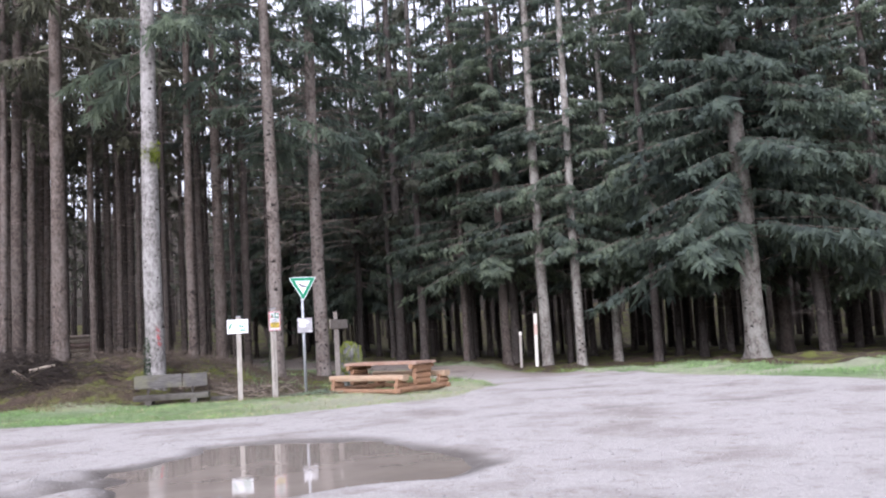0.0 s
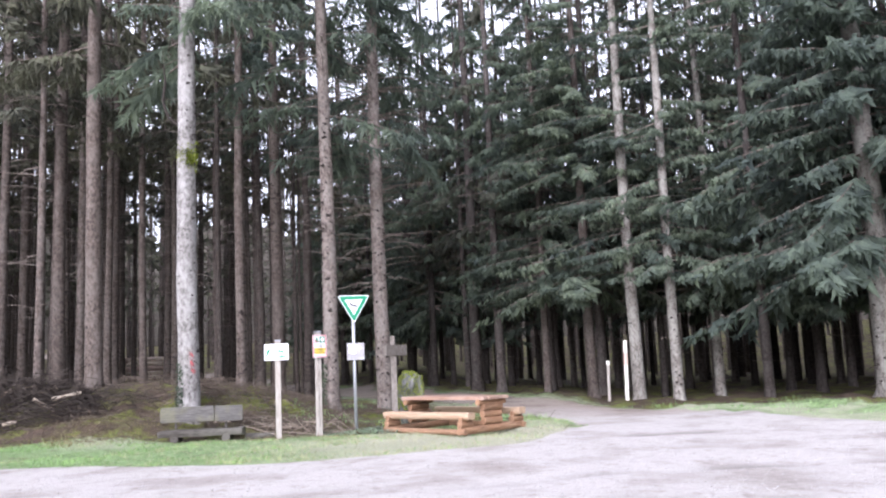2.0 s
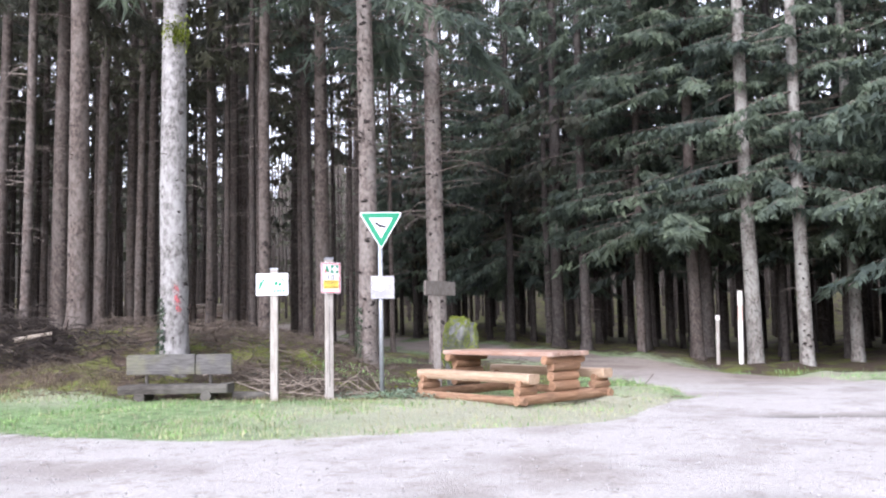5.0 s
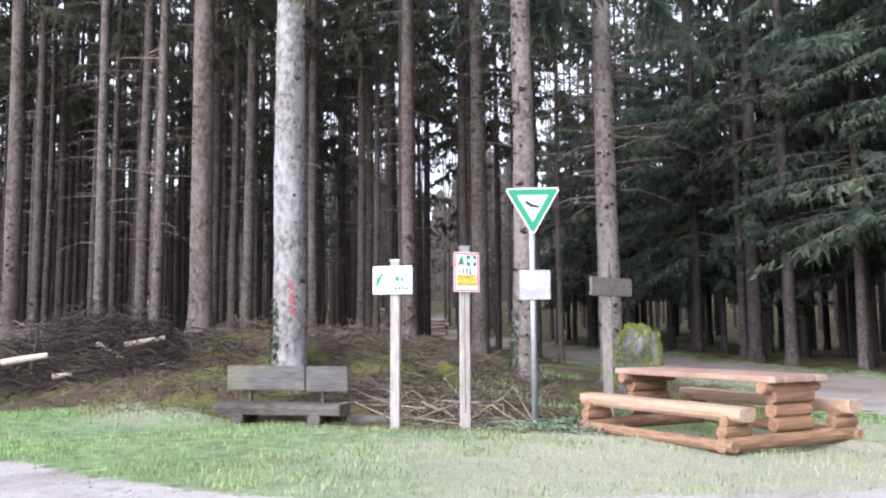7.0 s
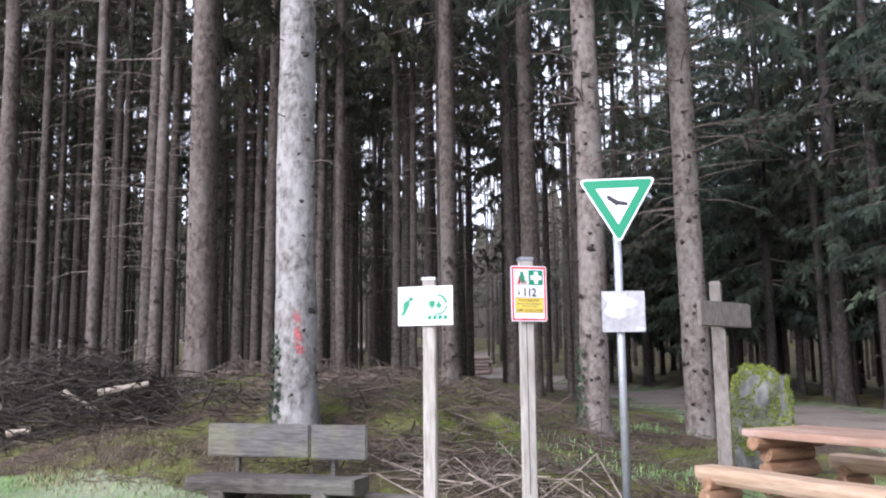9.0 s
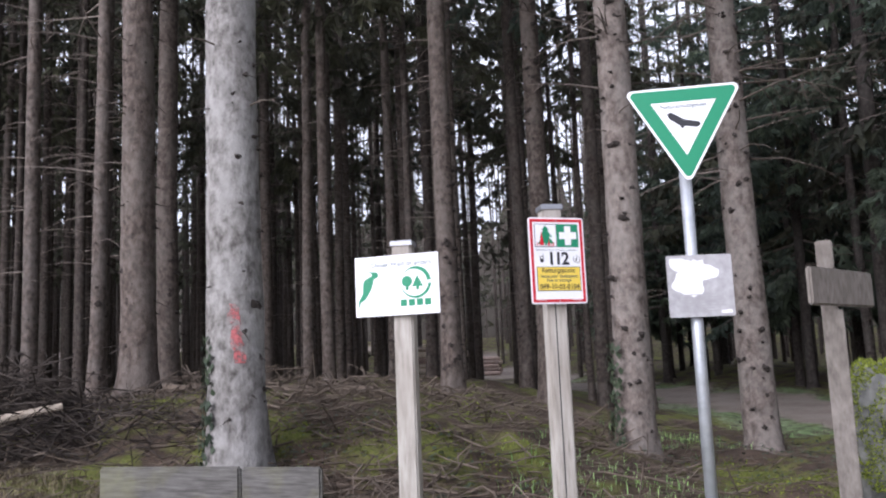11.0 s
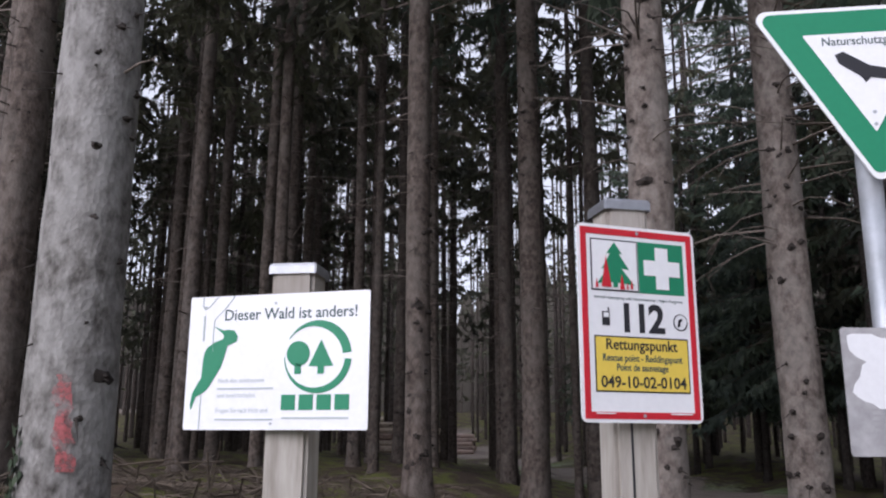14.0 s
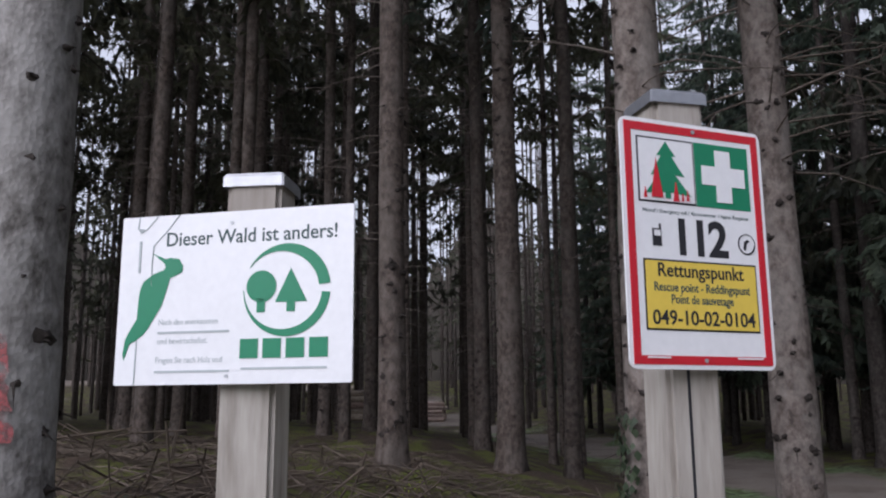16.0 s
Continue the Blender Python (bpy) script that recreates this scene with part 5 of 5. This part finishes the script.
lying_log(-13.2, 23.6, 2.6, 0.09, 5, 0, STICK, "cut trunk piece between the trees", 0.02, 10)


def brush(name, label, cx, cy, rx, ry, high, count, size, material, seed, flatness=0.25, thick=1.0, curl=0.12):
    """A tangle of thin branches, drawn as one heap."""
    r = np.random.default_rng(seed)
    paths = []
    for _ in range(count):
        a, q = r.uniform(0, 6.283), math.sqrt(r.random())
        x, y = cx + rx * q * math.cos(a), cy + ry * q * math.sin(a)
        z = land_at(x, y) + high * (1 - q * q) * r.random() + 0.02
        d = np.array((*r.normal(size=2), r.normal() * flatness))
        d /= np.linalg.norm(d)
        n = size * r.uniform(0.4, 1.4)
        w = r.uniform(0.003, 0.012) * thick
        bend = r.normal(size=3) * curl * n
        o = np.array((x, y, z))
        paths.append([(o - d * n / 2, w), (o + bend, w * 0.8), (o + d * n / 2, w * 0.3)])
    V, F = tubes(paths, 3)
    return tagged(new(name, sheet(name, V, F, material)), label, "brushwood", kind="stuff")


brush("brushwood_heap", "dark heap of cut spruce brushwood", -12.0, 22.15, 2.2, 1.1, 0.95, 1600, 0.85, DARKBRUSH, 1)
brush("brushwood_heap", "low brown brushwood behind the sign posts", -5.2, 21.9, 2.0, 0.9, 0.22, 520, 0.5, STICK, 2)
brush("brushwood_heap", "bleached curved branches lying behind the posts", -4.9, 21.35, 1.3, 0.55, 0.24, 95, 0.75, PALESTICK, 6, 0.14, 0.9, 0.3)
brush("brushwood_heap", "bleached dry branches on the bank", -8.6, 22.3, 2.4, 1.0, 0.25, 110, 0.8, STICK, 7, 0.2, 1.0, 0.12)
brush("brushwood_heap", "tangled twigs among the trunks", -7.6, 24.6, 3.8, 2.2, 0.25, 800, 0.75, STICK, 3)
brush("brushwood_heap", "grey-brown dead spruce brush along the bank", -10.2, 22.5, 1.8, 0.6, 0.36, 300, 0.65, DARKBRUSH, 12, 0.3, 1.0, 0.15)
brush("brushwood_heap", "brown branches sticking out of the brush heap", -11.7, 22.0, 1.8, 0.9, 0.6, 50, 1.1, STICK, 13, 0.4, 1.4, 0.12)
brush("brushwood_heap", "dry brown twigs at the edge of the grass", -9.6, 21.0, 3.6, 0.55, 0.08, 260, 0.4, STICK, 14, 0.15, 0.8, 0.15)
brush("brushwood_heap", "dry twigs strewn behind the bench", -6.6, 21.7, 2.2, 0.7, 0.16, 260, 0.5, STICK, 15, 0.2, 0.9, 0.15)
brush("brushwood_heap", "tangled twigs among the trunks", -16.0, 23.4, 3.0, 1.4, 0.5, 500, 0.9, DEADWOOD, 4)


def litter(name, label, count, box4, size, material, seed, mask):
    r = np.random.default_rng(seed)
    x, y = r.uniform(box4[0], box4[1], count), r.uniform(box4[2], box4[3], count)
    ok = mask(x, y) > r.random(count)
    x, y = x[ok], y[ok]
    z = land(x, y)
    paths = []
    for a, b, c in zip(x, y, z):
        d = np.array((*r.normal(size=2), r.normal() * 0.12))
        d /= np.linalg.norm(d)
        n, w, o = size * r.uniform(0.3, 1.5), r.uniform(0.002, 0.008), np.array((a, b, c + 0.012))
        paths.append([(o - d * n / 2, w), (o + r.normal(size=3) * 0.06 * n, w * 0.9), (o + d * n / 2, w * 0.4)])
    V, F = tubes(paths, 3)
    return tagged(new(name, sheet(name, V, F, material)), label, "twigs", kind="stuff")


def floor_mask(x, y):
    return (1 - lot_mask(x, y)) * (1 - 0.9 * grass_mask(x, y)) * (y > 20)


litter("twig_litter", "fallen twigs strewn over the needle floor", 8000, (-18, 2, 20, 32), 0.42, STICK, 11, floor_mask)


# ---- grass, moss and small plants ----
def blades(name, label, count, box4, height, material, seed, mask, spread=0.35, wide=0.004):
    r = np.random.default_rng(seed)
    x, y = r.uniform(box4[0], box4[1], count), r.uniform(box4[2], box4[3], count)
    ok = mask(x, y) > r.random(count)
    x, y = x[ok], y[ok]
    n, z = len(x), land(x, y)
    a = r.uniform(0, 6.283, n)
    h = height * r.uniform(0.4, 1.35, n)
    lean = r.uniform(0.1, 1.0, n) * spread
    o = np.stack([x, y, z - 0.01], 1)
    f = np.stack([np.cos(a), np.sin(a), np.zeros(n)], 1)
    s = np.stack([-np.sin(a), np.cos(a), np.zeros(n)], 1) * (wide * r.uniform(0.7, 1.5, n))[:, None]
    up = np.array((0, 0, 1.0))
    m = o + f * (h * lean * 0.4)[:, None] + up * (h * 0.6)[:, None]
    t = o + f * (h * lean * 1.5)[:, None] + up * (h * (1.0 - 0.35 * lean))[:, None]
    V = np.stack([o - s, o + s, m + s * 0.7, m - s * 0.7, t], 1).reshape(-1, 3)
    k = np.arange(n)[:, None] * 5
    F = np.concatenate([k + np.array([[0, 1, 2]]), k + np.array([[0, 2, 3]]), k + np.array([[3, 2, 4]])])
    return tagged(new(name, sheet(name, V, F, material)), label, "grass", kind="stuff")


def turf(x, y):
    worn = 0.75 * ss(-5.0, -1.0, x) * ss(3, 1.5, x) * ss(22.5, 20.5, y)
    return grass_mask(x, y) * (1 - worn) * (1 - ss(0.2, 0.75, lot_mask(x, y) + 0.25 * wave(x, y, 3.1))) * (0.08 + 0.92 * ss(-0.45, 0.6, wave(x, y, 1.9, 4.0) + 0.6 * wave(x, y, 5.0, 1.0)))


blades("grass", "short bright green grass along the gravel", 80000, (-15, 2.2, 16.2, 24), 0.06, GRASS, 21, turf, 0.7)
blades("dry_grass", "pale dry grass mixed into the verge", 70000, (-15, 2.2, 16.2, 24), 0.07, STRAW, 22, lambda x, y: (turf(x, y) + 0.3 * grass_mask(x, y) * (1 - lot_mask(x, y))) * np.maximum(ss(-9, -3, x), 0.8 * ss(0.1, 0.7, wave(x, y, 2.3, 5.0) + 0.4 * wave(x, y, 6.1))), 0.95, 0.003)
blades("grass", "green grass along the edge of the woods", 42000, (2.5, 16, 15, 34), 0.11, GRASS, 23, lambda x, y: turf(x, y) * (x > 2.5) * (0.2 + 0.8 * ss(-0.3, 0.5, wave(x, y, 1.1, 3.3))), 0.5, 0.006)
blades("moss", "yellow-green moss on the bank", 70000, (-14, 0, 20, 27), 0.03, MOSS, 24, lambda x, y: floor_mask(x, y) * ss(0.25, 0.6, wave(x, y, 1.7, 1.0) + 0.4 * wave(x, y, 4.1)), 0.8, 0.008)
blades("dry_grass", "brown dead grass where the turf meets the bank", 30000, (-15, -3.5, 19.6, 21.9), 0.08, DEADGRASS, 26,
       lambda x, y: (1 - lot_mask(x, y)) * ss(19.8, 20.5, y) * ss(21.9, 21.2, y) * (0.15 + 0.85 * ss(-0.3, 0.5, wave(x, y, 1.4, 2.0) + 0.5 * wave(x, y, 4.4))), 1.1, 0.004)
blades("woodland_grass", "thin woodland grass on the bank by the road", 9000, (-6, 0.5, 22.5, 31), 0.13, GRASS, 25, lambda x, y: (1 - lot_mask(x, y)) * ss(0.0, 0.5, wave(x, y, 1.3, 2.0)) * 0.8, 0.7, 0.004)


def ivy(x, y, r0, top, count, seed, a0, a1):
    r = np.random.default_rng(seed)
    g = land_at(x, y)
    V, F = [], []
    for _ in range(count):
        z = top * r.random() ** 1.7
        a = radians(r.uniform(a0, a1))
        q = float(trunk_radius(r0, z, 28.0)) + r.uniform(0.01, 0.07)
        o = np.array((x + q * math.cos(a), y + q * math.sin(a), g + z))
        d = np.array((math.cos(a), math.sin(a), r.uniform(-0.6, 0.3)))
        u = np.cross(d, (0, 0, 1.0))
        v = np.cross(u, d)
        s = r.uniform(0.018, 0.04)
        k = len(V)
        V += [o + v * s, o + u * s * 0.9, o - v * s * 1.1 + d * 0.01, o - u * s * 0.9]
        F.append((k, k + 1, k + 2, k + 3))
    tagged(new("ivy", sheet("ivy", V, F, LEAF)), "dark ivy climbing the foot of a trunk", "ivy", kind="stuff")


ivy(-7.57, 21.88, 0.245, 1.2, 260, 31, 165, 265)
ivy(-5.24, 25.8, 0.215, 1.3, 240, 32, 160, 260)


# ---- loose stones on the gravel ----
def pebbles(count, seed):
    r = np.random.default_rng(seed)
    x, y = r.uniform(-9, 8, count), 4.5 + 16 * r.random(count) ** 1.3
    ok = (lot_mask(x, y) > 0.7) & (puddle_depth(x, y) < -0.05)
    x, y = x[ok], y[ok]
    z, n = land(x, y), len(x)
    s = 0.006 + 0.014 * r.random(n) ** 3
    base = np.array(((1, 0, 0), (0, 1, 0), (-1, 0, 0), (0, -1, 0), (0, 0, 0.8), (0, 0, -0.6)), float)
    V = base[None] * s[:, None, None] * r.uniform(0.6, 1.3, (n, 6, 1)) + np.stack([x, y, z + 0.004], 1)[:, None]
    f = np.array(((0, 1, 4), (1, 2, 4), (2, 3, 4), (3, 0, 4), (1, 0, 5), (2, 1, 5), (3, 2, 5), (0, 3, 5)))
    F = (np.arange(n)[:, None, None] * 6 + f[None]).reshape(-1, 3)
    tagged(new("gravel_stones", sheet("gravel_stones", V.reshape(-1, 3), F, PEBBLE)), "loose grey stones on the gravel lot", "gravel", kind="stuff")


PEBBLE = surface("pebbles", [(0.3, (0.20, 0.19, 0.18)), (0.7, (0.50, 0.48, 0.46))], 30.0, rough=0.9)
pebbles(11000, 41)


# ---- low leafy plants round the pole ----
def ground_leaves(name, label, count, cx, cy, rx, ry, material, seed):
    r = np.random.default_rng(seed)
    a, q = r.uniform(0, 6.283, count), np.sqrt(r.random(count))
    x, y = cx + rx * q * np.cos(a), cy + ry * q * np.sin(a)
    z = land(x, y) + r.uniform(0.01, 0.09, count)
    t, s = r.uniform(0, 6.283, count), r.uniform(0.014, 0.034, count)
    o = np.stack([x, y, z], 1)
    u = np.stack([np.cos(t), np.sin(t), r.uniform(-0.4, 0.5, count)], 1) * s[:, None]
    v = np.stack([-np.sin(t), np.cos(t), r.uniform(-0.4, 0.4, count)], 1) * (s * 0.7)[:, None]
    V = np.stack([o - u, o + v, o + u, o - v], 1).reshape(-1, 3)
    F = np.arange(4 * count).reshape(-1, 4)
    tagged(new(name, sheet(name, V, F, material)), label, "plants", kind="stuff")


PALELEAF = leafy("pale_leaf", (0.10, 0.145, 0.10), (0.26, 0.33, 0.26), 0.55, 0.2)
ground_leaves("ground_plants", "pale green low leaves round the steel pole", 1500, -3.45, 21.0, 1.0, 0.6, PALELEAF, 51)
ground_leaves("ground_plants", "low dark leaves on the bank", 1200, -6.3, 22.6, 2.2, 0.9, LEAF, 52)
ground_leaves("ground_plants", "low green leaves at the road's edge", 900, -4.2, 27.0, 1.6, 1.8, LEAF, 53)
